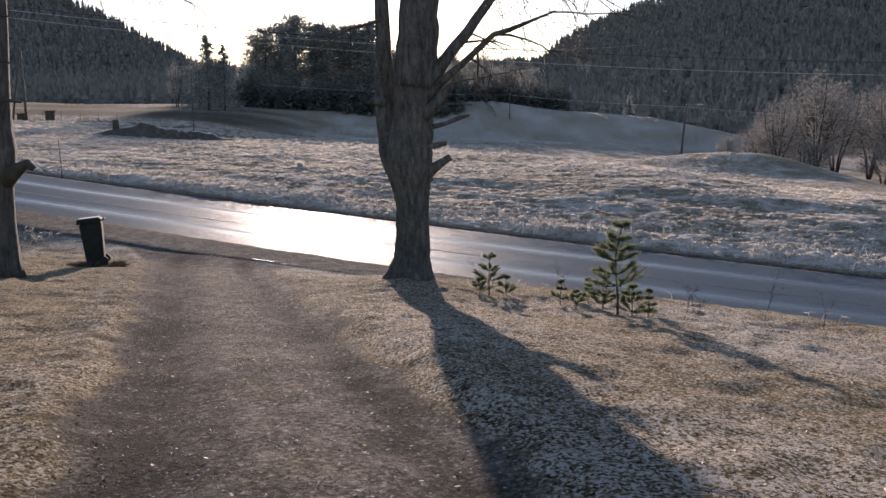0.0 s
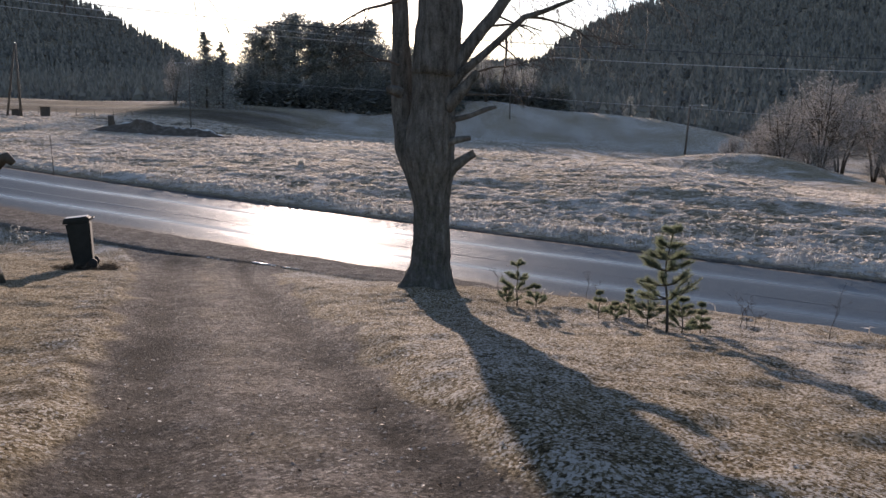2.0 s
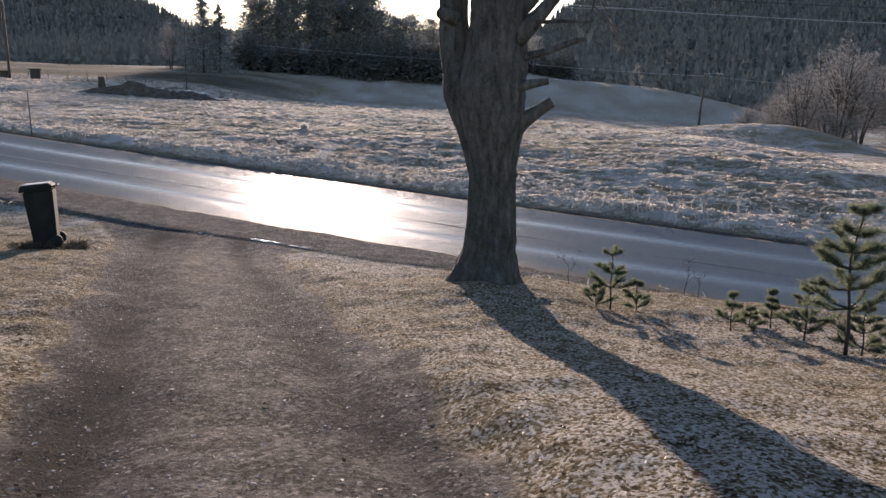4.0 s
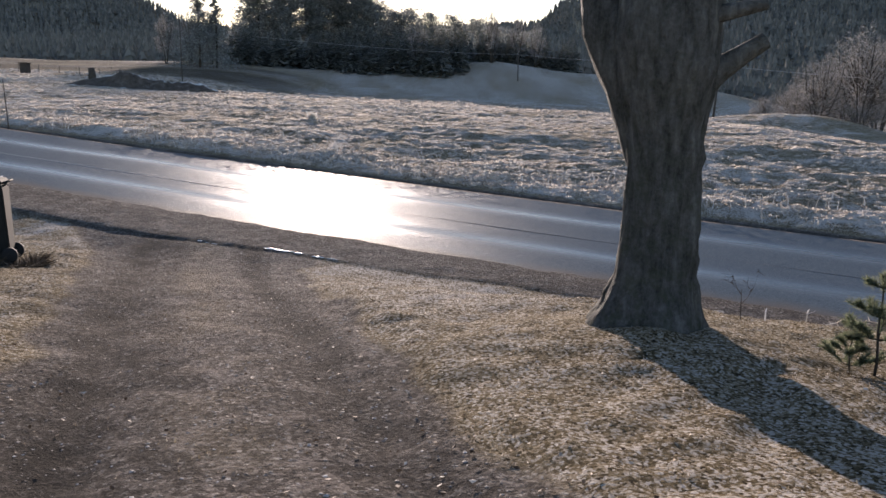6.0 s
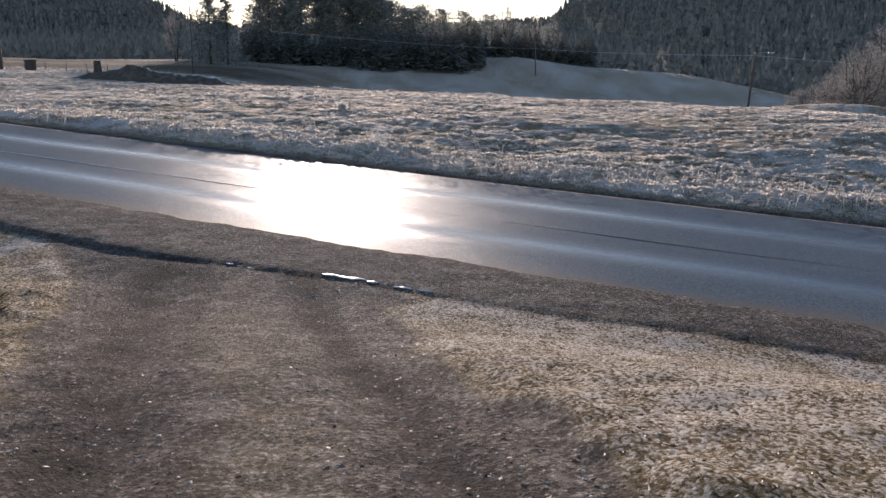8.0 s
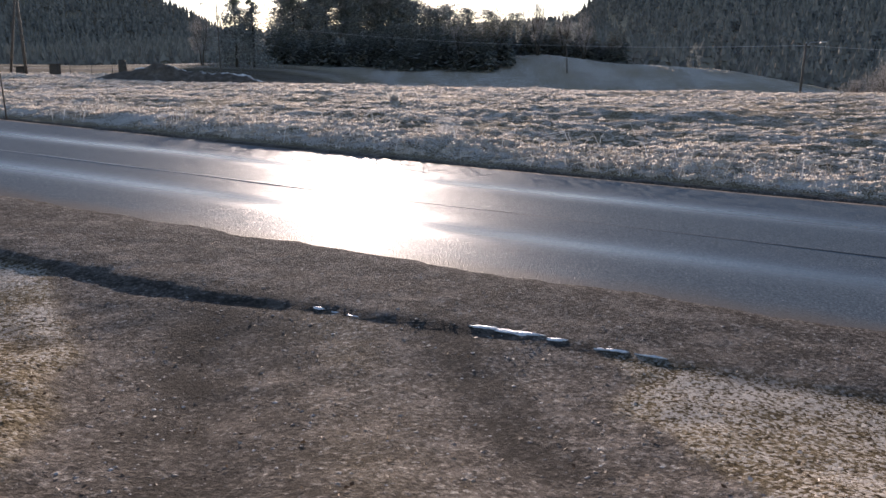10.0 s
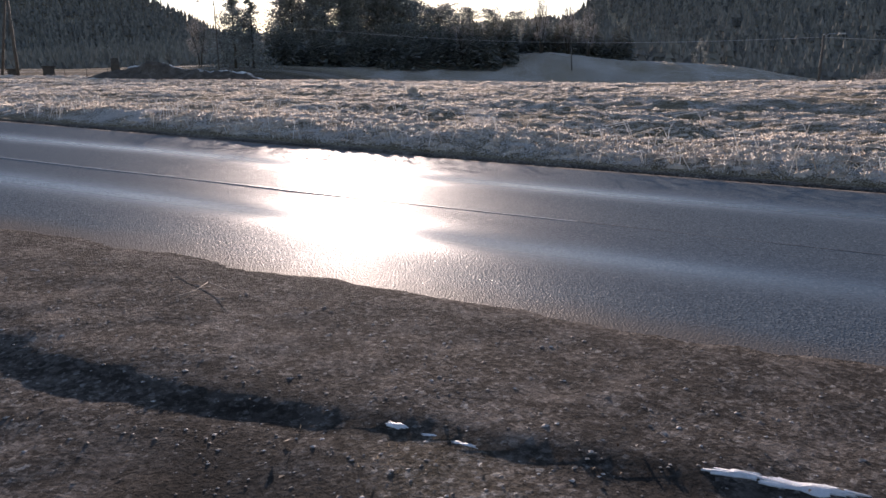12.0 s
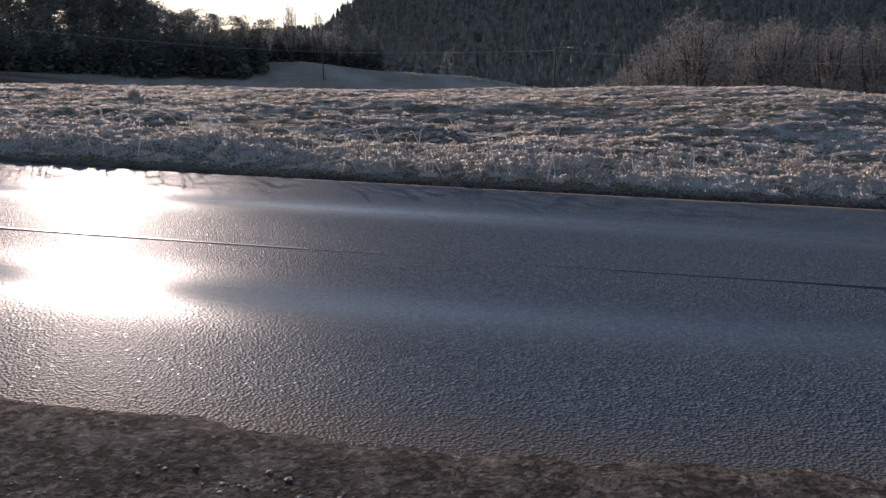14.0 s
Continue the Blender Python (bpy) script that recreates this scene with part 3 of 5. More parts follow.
def field_sets():
    """Where the tufts of the field stand, near and far: plan, radius and height."""
    for n, box, size in ((42000, (-26, 22, 20, 46), 0.09), (26000, (-46, 26, 44, 76), 0.14), (6000, (-75, 10, 62, 118), 0.32)):
        x, y = scatter(n, *box)
        s, u = across(x, y), along(x, y)
        keep = (s > 7.7) & (rng.uniform(0, 1, n) < 0.55 + 0.5 * lump(u * 0.3, s, 0.9, 43) + 0.35 * lump(x, y, 3.1, 41))
        keep &= ((x + 21.3) / 5) ** 2 + ((y - 62.7) / 2.2) ** 2 > 1
        x, y = x[keep], y[keep]
        yield x, y, size * rng.uniform(0.55, 1.45, len(x)), size * rng.uniform(0.15, 0.55, len(x)) * (1 + 0.35 * lump(x, y, 1.4, 49)) * (1.7 - 0.7 * step(9, 13, across(x, y)))


def field_growth():
    """Low tufts with rimed crowns, and the bent blades that fringe them and lie between."""
    vs, ts, sets, count = [], [], [], 0
    for x, y, r, tall in field_sets():
        m = len(x)
        z, a = height(x, y) - 0.02, rng.uniform(-0.5, 0.5, m)
        ring = np.arange(7) * 2 * np.pi / 7
        rows = []
        for q, h in ((1.0, 0.0), (0.8, 0.6)):
            w = r[:, None] * q * rng.uniform(0.6, 1.3, (m, 7))
            lx, ly = np.cos(ring)[None] * w * 1.3, np.sin(ring)[None] * w * 0.75
            c, s = np.cos(a)[:, None], np.sin(a)[:, None]
            rows.append(np.stack([x[:, None] + lx * c - ly * s, y[:, None] + lx * s + ly * c, z[:, None] + tall[:, None] * h * rng.uniform(0.6, 1.35, (m, 7))], 2))
        rows.append(np.stack([x + rng.normal(0, 0.2, m) * r, y, z + tall], 1)[:, None, :])
        vs.append(np.concatenate(rows, 1).reshape(-1, 3))
        f = []
        for k in range(7):
            j = (k + 1) % 7
            f += [(k, j, 7 + j), (k, 7 + j, 7 + k), (7 + k, 7 + j, 14)]
        ts.append((np.arange(m)[:, None, None] * 15 + np.array(f)[None]).reshape(-1, 3) + count)
        count += m * 15
        # fringe
        per = 24
        t, q = np.repeat(tall, per), rng.uniform(0, 1, m * per) ** 0.6
        ang = rng.uniform(0, 2 * np.pi, m * per)
        dx, dy, rr = np.cos(ang), np.sin(ang), np.repeat(r, per)
        bx, by = np.repeat(x, per) + dx * rr * q * 0.9, np.repeat(y, per) + dy * rr * q * 0.6
        bz = np.repeat(z, per) + t * (1 - 0.75 * q ** 2)
        ln = (0.022 + 0.16 * rr) * rng.uniform(0.5, 1.2, m * per)
        tip = np.stack([bx + dx * ln * 0.6, by + dy * ln * 0.6, bz + ln * rng.uniform(0.1, 1.0, m * per)], 1)
        b, w = rng.uniform(0, 2 * np.pi, m * per), (0.004 + 0.03 * rr) * rng.uniform(0.6, 1.3, m * per)
        side, base = np.stack([np.cos(b) * w, np.sin(b) * w * 0.6, 0 * w], 1), np.stack([bx, by, bz - 0.01], 1)
        sets.append(np.stack([base - side, base + side, tip], 1).reshape(-1, 3))
    for n, box, per, tall, wide in ((45000, (-26, 22, 20, 46), 6, 0.045, 0.009), (26000, (-46, 26, 44, 76), 6, 0.05, 0.016), (14000, (-75, 10, 62, 118), 6, 0.08, 0.03), (9000, (-24, 58, 120, 198), 5, 0.2, 0.045)):
        x, y = scatter(n, *box)
        s = across(x, y)
        keep = (s > 7.6) & (rng.uniform(0, 1, n) < np.clip(0.75 + 0.5 * lump(x, y, 1.2, 12) - 0.4 * (s > 11), 0.08, 1))
        x, y = x[keep], y[keep]
        sets.append(blades(x, y, per, tall * rng.uniform(0.5, 1.3, len(x)) * (1.5 - 0.7 * step(8.3, 11, across(x, y))), 0.07, wide, 0.97)[0])
    me = tri_mesh("field_tussocks", np.concatenate(vs), np.concatenate(ts), True)
    me.materials.append(M_TUSSOCK)
    tagged(new("field_tussocks", me), "low grass tussocks crusted with white rime in the field", "grass", kind="stuff")
    verts = np.concatenate(sets)
    stuff("field_grass", (verts, np.arange(len(verts)).reshape(-1, 3)), M_RIME, "tussocky meadow grass thick with white hoar frost", "grass")


def bank_straw():
    """Tall bent stems on the bank beyond the road."""
    b = Build(9)
    for i in range(1500):
        u, s = b.r.uniform(-24, 16), 7.6 + abs(b.r.gauss(0, 1.6))
        if i > 1000:
            u, s = (b.r.uniform(5.5, 16) if i % 2 else b.r.uniform(-20, -6)), -1.8 - abs(b.r.gauss(0, 1.0))
        off = ROAD_AT + s + ROAD_BEND * u * u
        x, y = NX * off - NY * (u + 13), NY * off + NX * (u + 13)
        if noise.noise((x * 0.5, y * 0.5, 3)) < -0.1:
            continue
        z = z_at(x, y) - 0.02
        tall, a, bend = b.r.uniform(0.2, 0.55) * (1 if s > 0 else 0.45), b.r.uniform(0, 6.28), b.r.uniform(0.4, 1.3)
        d = Vector((math.cos(a), math.sin(a), 0)) * tall * bend
        p = [Vector((x, y, z)), Vector((x, y, z + tall * 0.6)) + d * 0.25, Vector((x, y, z + tall * (1 - 0.45 * bend))) + d]
        b.tube(p, (0.008, 0.007, 0.004), 3, cap=False)
        for k in range(4):
            q = p[1].lerp(p[2], k / 4)
            b.blade(q, q + Vector((b.r.uniform(-1, 1), b.r.uniform(-1, 1), b.r.uniform(-0.4, 0.6))) * 0.09, 0.006)
    me = b.mesh("roadside_straw", False)
    me.materials.append(M_STRAW)
    tagged(new("roadside_straw", me), "bent dead stems coated in rime along the road bank", "grass", kind="stuff")


def gravel_stones():
    x, y = scatter(60000, -10, 2.5, 3, 22.5)
    s = across(x, y)
    gravel, _, _, _ = masks(x, y)
    keep = (gravel > 0.4) & (s < -0.15) & (rng.uniform(0, 1, len(x)) < 0.8)
    x, y = x[keep], y[keep]
    n, r = len(x), np.minimum(rng.gamma(2.0, 0.0019, len(x)) + 0.003, 0.016)
    z = height(x, y) + r * 0.05
    c = np.array([[1, 0, 0], [-0.2, 0.95, 0], [-0.9, -0.5, 0], [0.15, 0.05, 0.75], [0.2, -0.9, 0.1]])
    ang = rng.uniform(0, 6.28, n)
    cs, sn = np.cos(ang)[:, None], np.sin(ang)[:, None]
    lx, ly = c[None, :, 0] * cs - c[None, :, 1] * sn, c[None, :, 0] * sn + c[None, :, 1] * cs
    k = rng.uniform(0.75, 1.25, (n, 5))
    verts = np.stack([x[:, None] + lx * r[:, None] * k, y[:, None] + ly * r[:, None] * k, z[:, None] + c[None, :, 2] * r[:, None] * k * 0.45], 2).reshape(-1, 3)
    tris = (np.arange(n)[:, None, None] * 5 + np.array([[0, 1, 3], [1, 2, 3], [2, 4, 3], [4, 0, 3]])[None]).reshape(-1, 3)
    stuff("gravel", (verts, tris), M_STONE, "loose grey-brown gravel pressed into the drive", "gravel")


def fallen_leaves():
    x, y = scatter(22000, -9, 9, 2.8, 20)
    lo, hi = drive_edges(y)
    near_edge = np.exp(-((x - lo + 0.2) / 0.6) ** 2) + 0.5 * np.exp(-(np.abs(x - hi) / 0.7) ** 2) + 0.35 * np.exp(-(((x + 0.5) / 3) ** 2 + ((y - 12) / 3) ** 2)) + 0.12 * (x > lo) * (x < hi) + 0.06
    keep = (rng.uniform(0, 1, len(x)) < near_edge) & (across(x, y) < -1.2)
    x, y = x[keep], y[keep]
    n = len(x)
    z = height(x, y) + 0.012
    r, a = rng.uniform(0.006, 0.016, n), rng.uniform(0, 6.28, n)
    ring = [np.stack([x + np.cos(a + q) * r * e, y + np.sin(a + q) * r * e, z + rng.uniform(-0.006, 0.006, n)], 1) for q, e in ((0, 1.2), (1.5, 0.7), (3.1, 1.1), (4.6, 0.75))]
    verts = np.stack(ring, 1).reshape(-1, 3)
    tris = (np.arange(n)[:, None, None] * 4 + np.array([[0, 1, 2], [0, 2, 3]])[None]).reshape(-1, 3)
    stuff("fallen_leaves", (verts, tris), M_LEAF, "withered brown leaves scattered along the drive", "leaves")


lawn_grass()
field_growth()
bank_straw()
gravel_stones()
fallen_leaves()


# ---- trees ----
def grow(b, start, way, length, radius, depth, droop=0.0, twigs=None, splits=3, wild=0.5):
    """A branch that forks; the last forks go to twigs as thin blades."""
    r = b.r
    pts, radii, p, d = [start], [radius], Vector(start), Vector(way).normalized()
    n = 4 if depth > 1 else 3
    for i in range(n):
        d = (d + Vector((r.uniform(-1, 1), r.uniform(-1, 1), r.uniform(-1, 1))) * wild * 0.35 + Vector((0, 0, -droop))).normalized()
        p = p + d * length / n
        pts.append(p)
        radii.append(radius * (1 - 0.62 * (i + 1) / n))
    b.tube(pts, radii, 6 if radius > 0.04 else (4 if radius > 0.012 else 3), cap=False)
    if depth <= 0:
        if twigs:
            for i in range(twigs):
                k = r.uniform(0.2, 1) * (len(pts) - 1)
                q = pts[int(k)].lerp(pts[min(int(k) + 1, len(pts) - 1)], k % 1)
                e = (d * 0.6 + Vector((r.uniform(-1, 1), r.uniform(-1, 1), r.uniform(-1, 0.8) - droop * 2))).normalized() * length * r.uniform(0.3, 0.7)
                b.blade(q, q + e, max(0.003, radius * 0.4))
        return
    for i in range(splits):
        k = r.uniform(0.35, 1.0) * (len(pts) - 1)
        j = min(int(k), len(pts) - 2)
        q = pts[j].lerp(pts[j + 1], k - j)
        e = (d + Vector((r.uniform(-1, 1), r.uniform(-1, 1), r.uniform(-0.7, 0.9))) * wild * 1.5).normalized()
        grow(b, q, e, length * r.uniform(0.5, 0.75), radius * r.uniform(0.35, 0.5), depth - 1, droop * 1.4, twigs, splits, wild)


def birch_by_the_drive():
    x0, y0 = -0.56, 13.12
    z0 = z_at(x0, y0)
    tree = thing("birch_tree", (x0, y0, z0 - 0.05), "stout old birch with forked trunk and broken stubs beside the drive", "tree", "roadside birches")
    # trunk: height above the base, centre to the side, radius
    rows = [(-0.12, -0.02, 0.5), (0.05, -0.01, 0.43), (0.2, 0.02, 0.36), (0.4, 0.05, 0.3), (0.75, 0.06, 0.27), (1.15, 0.06, 0.262), (1.45, 0.06, 0.272), (1.68, 0.05, 0.315), (1.88, 0.03, 0.355),
            (2.1, 0.02, 0.365), (2.35, 0.04, 0.345), (2.6, 0.06, 0.32), (2.85, 0.07, 0.31), (3.05, 0.08, 0.315), (3.25, 0.09, 0.32), (3.4, 0.1, 0.32), (3.5, 0.1, 0.3)]
    bm, sides = bmesh.new(), 40
    rings = []
    for h, cx, r in rows:
        ring = []
        for k in range(sides):
            a = 2 * math.pi * k / sides
            root = max(0, 0.35 - h) * (0.35 * math.cos(5 * a + 0.6) + 0.2 * math.cos(3 * a + 2))
            q = r * (1 + root * 0.7 + 0.07 * noise.noise((math.cos(a) * 1.4, math.sin(a) * 1.4, h * 1.6)) + 0.03 * noise.noise((math.cos(a) * 5, math.sin(a) * 5, h * 6)))
            ring.append(bm.verts.new((cx + math.cos(a) * q, math.sin(a) * q * 0.92, h)))
        rings.append(ring)
    for lower, upper in zip(rings, rings[1:]):
        for k in range(sides):
            bm.faces.new((lower[k], lower[(k + 1) % sides], upper[(k + 1) % sides], upper[k]))
    bm.faces.new(rings[-1])
    bmesh.ops.subdivide_edges(bm, edges=bm.edges[:], cuts=2, use_grid_fill=True)
    for v in bm.verts:
        out = Vector((v.co.x, v.co.y, 0)).normalized()
        v.co += out * (0.016 * noise.noise(v.co * 9) + 0.02 * noise.noise((v.co.x * 20, v.co.y * 20, v.co.z * 8)) + 0.01 * noise.noise(v.co * 38))
    for f in bm.faces:
        f.smooth = True
    part("trunk", bm, M_BIRCH, tree, "grey furrowed bark, mossy near the foot")

    def limb(name, pts, radii, label="", sides=14):
        b = Build(3)
        fine_p, fine_r = [], []
        for i in range(len(pts) - 1):
            for k in range(4):
                fine_p.append(Vector(pts[i]).lerp(Vector(pts[i + 1]), k / 4))
                fine_r.append(radii[i] + (radii[i + 1] - radii[i]) * k / 4)
        b.tube(fine_p + [pts[-1]], fine_r + [radii[-1]], sides, 0.16)
        return part(name, b.mesh(name), M_BIRCH, tree, label)

    limb("stem", [(0.1, 0, 3.15), (0.14, 0.02, 3.6), (0.18, 0.04, 4.3), (0.24, 0.06, 5.2), (0.3, 0.1, 6.5), (0.2, 0.2, 9), (0.3, 0.2, 12)], [0.34, 0.33, 0.31, 0.28, 0.25, 0.16, 0.04], sides=22)
    limb("stem", [(0.02, 0.02, 1.0), (-0.06, 0.1, 1.5), (-0.17, 0.2, 1.85), (-0.28, 0.3, 2.15), (-0.36, 0.38, 2.5), (-0.4, 0.42, 2.9), (-0.41, 0.42, 3.4), (-0.42, 0.4, 4.0), (-0.46, 0.35, 5), (-0.7, 0.2, 7), (-0.9, 0.1, 10)], [0.14, 0.2, 0.235, 0.23, 0.195, 0.17, 0.145, 0.12, 0.11, 0.08, 0.03], sides=20)
    limb("limb", [(0.2, 0, 3.05), (0.42, 0, 3.36), (0.62, 0, 3.62), (0.95, 0.05, 4.02), (1.5, 0.1, 4.8), (2.1, 0.2, 6.2)], [0.17, 0.125, 0.1, 0.085, 0.07, 0.03], sides=12)
    limb("limb", [(0.25, -0.1, 2.95), (0.5, -0.14, 3.2), (0.8, -0.18, 3.45), (1.1, -0.2, 3.72), (1.35, -0.24, 3.95), (1.6, -0.27, 4.02), (2.3, -0.3, 4.3)], [0.09, 0.065, 0.055, 0.05, 0.045, 0.035, 0.015], sides=9)
    limb("stub", [(0.25, -0.12, 2.7), (0.5, -0.18, 2.95), (0.66, -0.2, 3.15), (0.71, -0.2, 3.2)], [0.12, 0.08, 0.07, 0.045], "broken branch stub", 9)
    limb("stub", [(0.2, 0, 1.72), (0.38, -0.02, 1.85), (0.55, -0.05, 1.97), (0.68, -0.06, 2.05)], [0.16, 0.09, 0.07, 0.06], "sawn branch stub", 10)
    limb("stub", [(0.2, -0.12, 2.18), (0.45, -0.18, 2.24), (0.62, -0.2, 2.27)], [0.07, 0.05, 0.035], "broken branch stub", 8)
    limb("stub", [(0.25, -0.1, 2.5), (0.6, -0.2, 2.58), (0.85, -0.24, 2.68), (0.98, -0.25, 2.71)], [0.05, 0.036, 0.032, 0.02], "broken branch stub", 8)
    limb("stub", [(0.25, -0.1, 2.86), (0.7, -0.15, 2.89), (1.02, -0.2, 2.88)], [0.03, 0.02, 0.012], "thin dead branch", 7)
    limb("stub", [(-0.4, -0.1, 2.9), (-0.55, -0.25, 2.95)], [0.09, 0.06], "broken branch stub", 8)
    b = Build(17)
    for p, d, ln, r in (((0.8, 0, 3.85), (1, 0.1, -0.05), 0.9, 0.022), ((1.1, -0.2, 3.72), (0.25, 0, -1), 0.75, 0.02), ((1.35, -0.25, 3.95), (1, 0.2, -0.15), 1.1, 0.022), ((0.98, -0.2, 3.6), (1, 0.1, -0.5), 0.5, 0.016),
                        ((1.8, 0.2, 5.2), (0.9, 0, -0.5), 1.3, 0.02), ((2.2, -0.3, 4.28), (1, 0, 0.1), 1.2, 0.016), ((1.5, 0.1, 4.8), (1, -0.2, 0.1), 1.6, 0.03),
                        ((0.71, -0.2, 3.2), (1, 0, 0.35), 0.9, 0.014), ((0.95, 0.05, 4.02), (0.8, 0.3, -0.4), 0.7, 0.018), ((-0.42, 0, 3.3), (-0.8, -0.2, 0.25), 0.6, 0.02),
                        ((-0.42, 0, 4.2), (-1, 0, -0.1), 1.0, 0.025), ((-0.7, -0.1, 6.5), (-1, -0.2, 0.2), 1.8, 0.03), ((0.3, 0.1, 6.5), (1, 0.3, 0.6), 2.6, 0.05),
                        ((0.25, 0.1, 7.5), (-0.8, 0.4, 0.7), 2.4, 0.05), ((0.2, 0.2, 8.5), (0.9, -0.5, 0.7), 2.2, 0.04), ((0.2, 0.2, 10), (-0.7, 0.2, 0.9), 2, 0.03)):
        grow(b, Vector(p), d, ln, r, 2, 0.05, 5, 3, 0.6)
    for _ in range(150):
        q = Vector((b.r.uniform(1.0, 3.0), b.r.uniform(-0.6, 0.6), b.r.uniform(3.75, 4.8)))
        p = [q]
        for _ in range(6):
            p.append(p[-1] + Vector((b.r.uniform(-0.06, 0.11), b.r.uniform(-0.05, 0.05), b.r.uniform(-0.14, 0.03))))
        b.tube(p, [0.006, 0.0055, 0.005, 0.0045, 0.004, 0.003, 0.002], 3, cap=False)
    part("crown", b.mesh("crown"), M_TWIG, tree, "thin bare drooping twigs")


def birch_at_the_left():
    x0, y0 = -7.78, 13.9
    tree = thing("birch_tree", (x0, y0, z_at(x0, y0) - 0.05), "dark old birch with peeling bark and broken stub by the road", "tree", "roadside birches")
    b = Build(5)
    b.tube([(0, 0, -0.1), (0, 0, 0.3), (0.02, 0, 0.9), (0.03, 0, 1.6), (0.06, 0, 1.95), (0.1, 0, 2.3), (0.13, 0, 2.6), (0.15, 0, 3.3), (0.2, 0, 4.2), (0.25, 0, 5.6), (0.1, 0, 8), (0.2, 0, 12)],
           [0.42, 0.34, 0.29, 0.3, 0.34, 0.33, 0.27, 0.26, 0.25, 0.23, 0.15, 0.03], 22, 0.16)
    part("trunk", b.mesh("trunk"), M_OLDBIRCH, tree)
    b = Build(6)
    b.tube([(0.25, -0.05, 1.75), (0.42, -0.08, 1.88), (0.58, -0.1, 1.98), (0.68, -0.1, 2.02), (0.78, -0.1, 1.93)], [0.17, 0.13, 0.1, 0.09, 0.05], 10, 0.3)
    part("stub", b.mesh("stub"), M_BARK, tree, "jagged broken branch stub")
    for z, ln in ((3.1, 0.3), (3.75, 0.16), (4.5, 0.2)):
        b = Build(int(z * 10))
        b.tube([(0.2, -0.1, z), (0.2 + 0.2 + ln * 0.5, -0.15, z - 0.03), (0.4 + ln, -0.18, z - 0.06)], [0.035, 0.025, 0.012], 6, 0.2)
        part("stub", b.mesh("stub"), M_BARK, tree, "short dead branch stub")
    b = Build(8)
    for p, d, ln, r in (((0.25, 0, 5.5), (1, 0, 0.3), 2.4, 0.05), ((0.2, 0, 6.2), (0.9, 0.5, 0.4), 2.6, 0.05), ((0.15, 0, 7.4), (1, -0.3, 0.5), 2.4, 0.045), ((0.1, 0, 8), (-0.8, 0.2, 0.6), 2.4, 0.04), ((0.15, 0, 9.4), (0.5, 0.2, 1), 2, 0.03)):
        grow(b, Vector(p), d, ln, r, 2, 0.12, 6, 4, 0.5)
    for _ in range(70):
        x, y, z = b.r.uniform(1.3, 3.3), b.r.uniform(-0.6, 0.8), b.r.uniform(4.75, 5.5)
        p = [Vector((x, y, z))]
        for _ in range(5):
            p.append(p[-1] + Vector((b.r.uniform(-0.05, 0.05), b.r.uniform(-0.05, 0.05), -b.r.uniform(0.07, 0.17))))
        b.tube(p, [0.006, 0.005, 0.004, 0.004, 0.003, 0.002], 3, cap=False)
    part("crown", b.mesh("crown"), M_TWIG, tree, "hanging bare twigs")


def pine_sapling(x, y, tall, wide, seed, label, whorls=5, bare=0.2):
    tree = thing("pine_sapling", (x, y, z_at(x, y) - 0.02), label, "sapling", "pine saplings on the verge", turn=seed * 40)
    s, n, r = Build(seed), Build(seed + 50), random.Random(seed)
    p = [Vector((0.03 * math.sin(i * 1.3 + seed) * tall * i / 6, 0.02 * math.cos(i + seed) * tall, tall * i / 6)) for i in range(7)]
    s.tube(p, [0.012 * tall * (1 - 0.13 * i) + 0.003 for i in range(7)], 7, 0.1)

    def brush(a, b, k, ln):
        for _ in range(k):
            t = r.uniform(0, 1)
            q = a.lerp(b, t)
            d = ((b - a).normalized() * 0.7 + Vector((r.uniform(-1, 1), r.uniform(-1, 1), r.uniform(-0.7, 1)))).normalized()
            n.blade(q, q + d * ln * r.uniform(0.6, 1.2), 0.0026)
    for w in range(whorls):
        k = bare + (0.97 - bare) * (w + r.uniform(-0.25, 0.25) * (0 < w < whorls - 1)) / (whorls - 1)
        i = min(int(k * 6), 5)
        c = p[i].lerp(p[i + 1], k * 6 - i)
        reach = wide * (1.05 - 0.85 * k) * r.uniform(0.8, 1.15)
        for j in range(r.randint(4, 6)):
            a = j * 1.2 + w * 0.7 + r.uniform(-0.3, 0.3)
            e = c + Vector((math.cos(a) * reach, math.sin(a) * reach, reach * r.uniform(0.2, 0.7)))
            m = c.lerp(e, 0.55) - Vector((0, 0, 0.16 * reach))
            s.tube([c, m, e], [0.008 * tall + 0.002, 0.005 * tall, 0.003], 4, cap=False)
            brush(c.lerp(m, 0.6), e, int(230 * min(1, reach / 0.2)), 0.035 * tall + 0.035)
            for _ in range(3):
                q = m.lerp(e, r.uniform(0.1, 0.8))
                f = q + (e - c) * 0.4 + Vector((r.uniform(-1, 1), r.uniform(-1, 1), r.uniform(-0.2, 0.8))) * reach * 0.25
                s.tube([q, f], [0.004, 0.002], 3, cap=False)
                brush(q, f, 95, 0.03 * tall + 0.035)
    brush(p[5].lerp(p[6], 0.4), p[6] + Vector((0, 0, 0.03)), 90, 0.04 * tall + 0.03)
    part("stem", s.mesh("stem"), M_BARK, tree)
    part("needles", n.mesh("needles", False), M_NEEDLE, tree, "dark green needle tufts")


birch_by_the_drive()
birch_at_the_left()
pine_sapling(2.36, 10.7, 1.27, 0.4, 3, "young green pine with open whorls on the verge", 6, 0.34)
pine_sapling(0.72, 12.35, 0.62, 0.27, 5, "low bushy pine sapling on the verge beside the birch", 3, 0.42)
pine_sapling(0.98, 12.3, 0.3, 0.17, 24, "low bushy pine sapling on the verge beside the birch", 3)
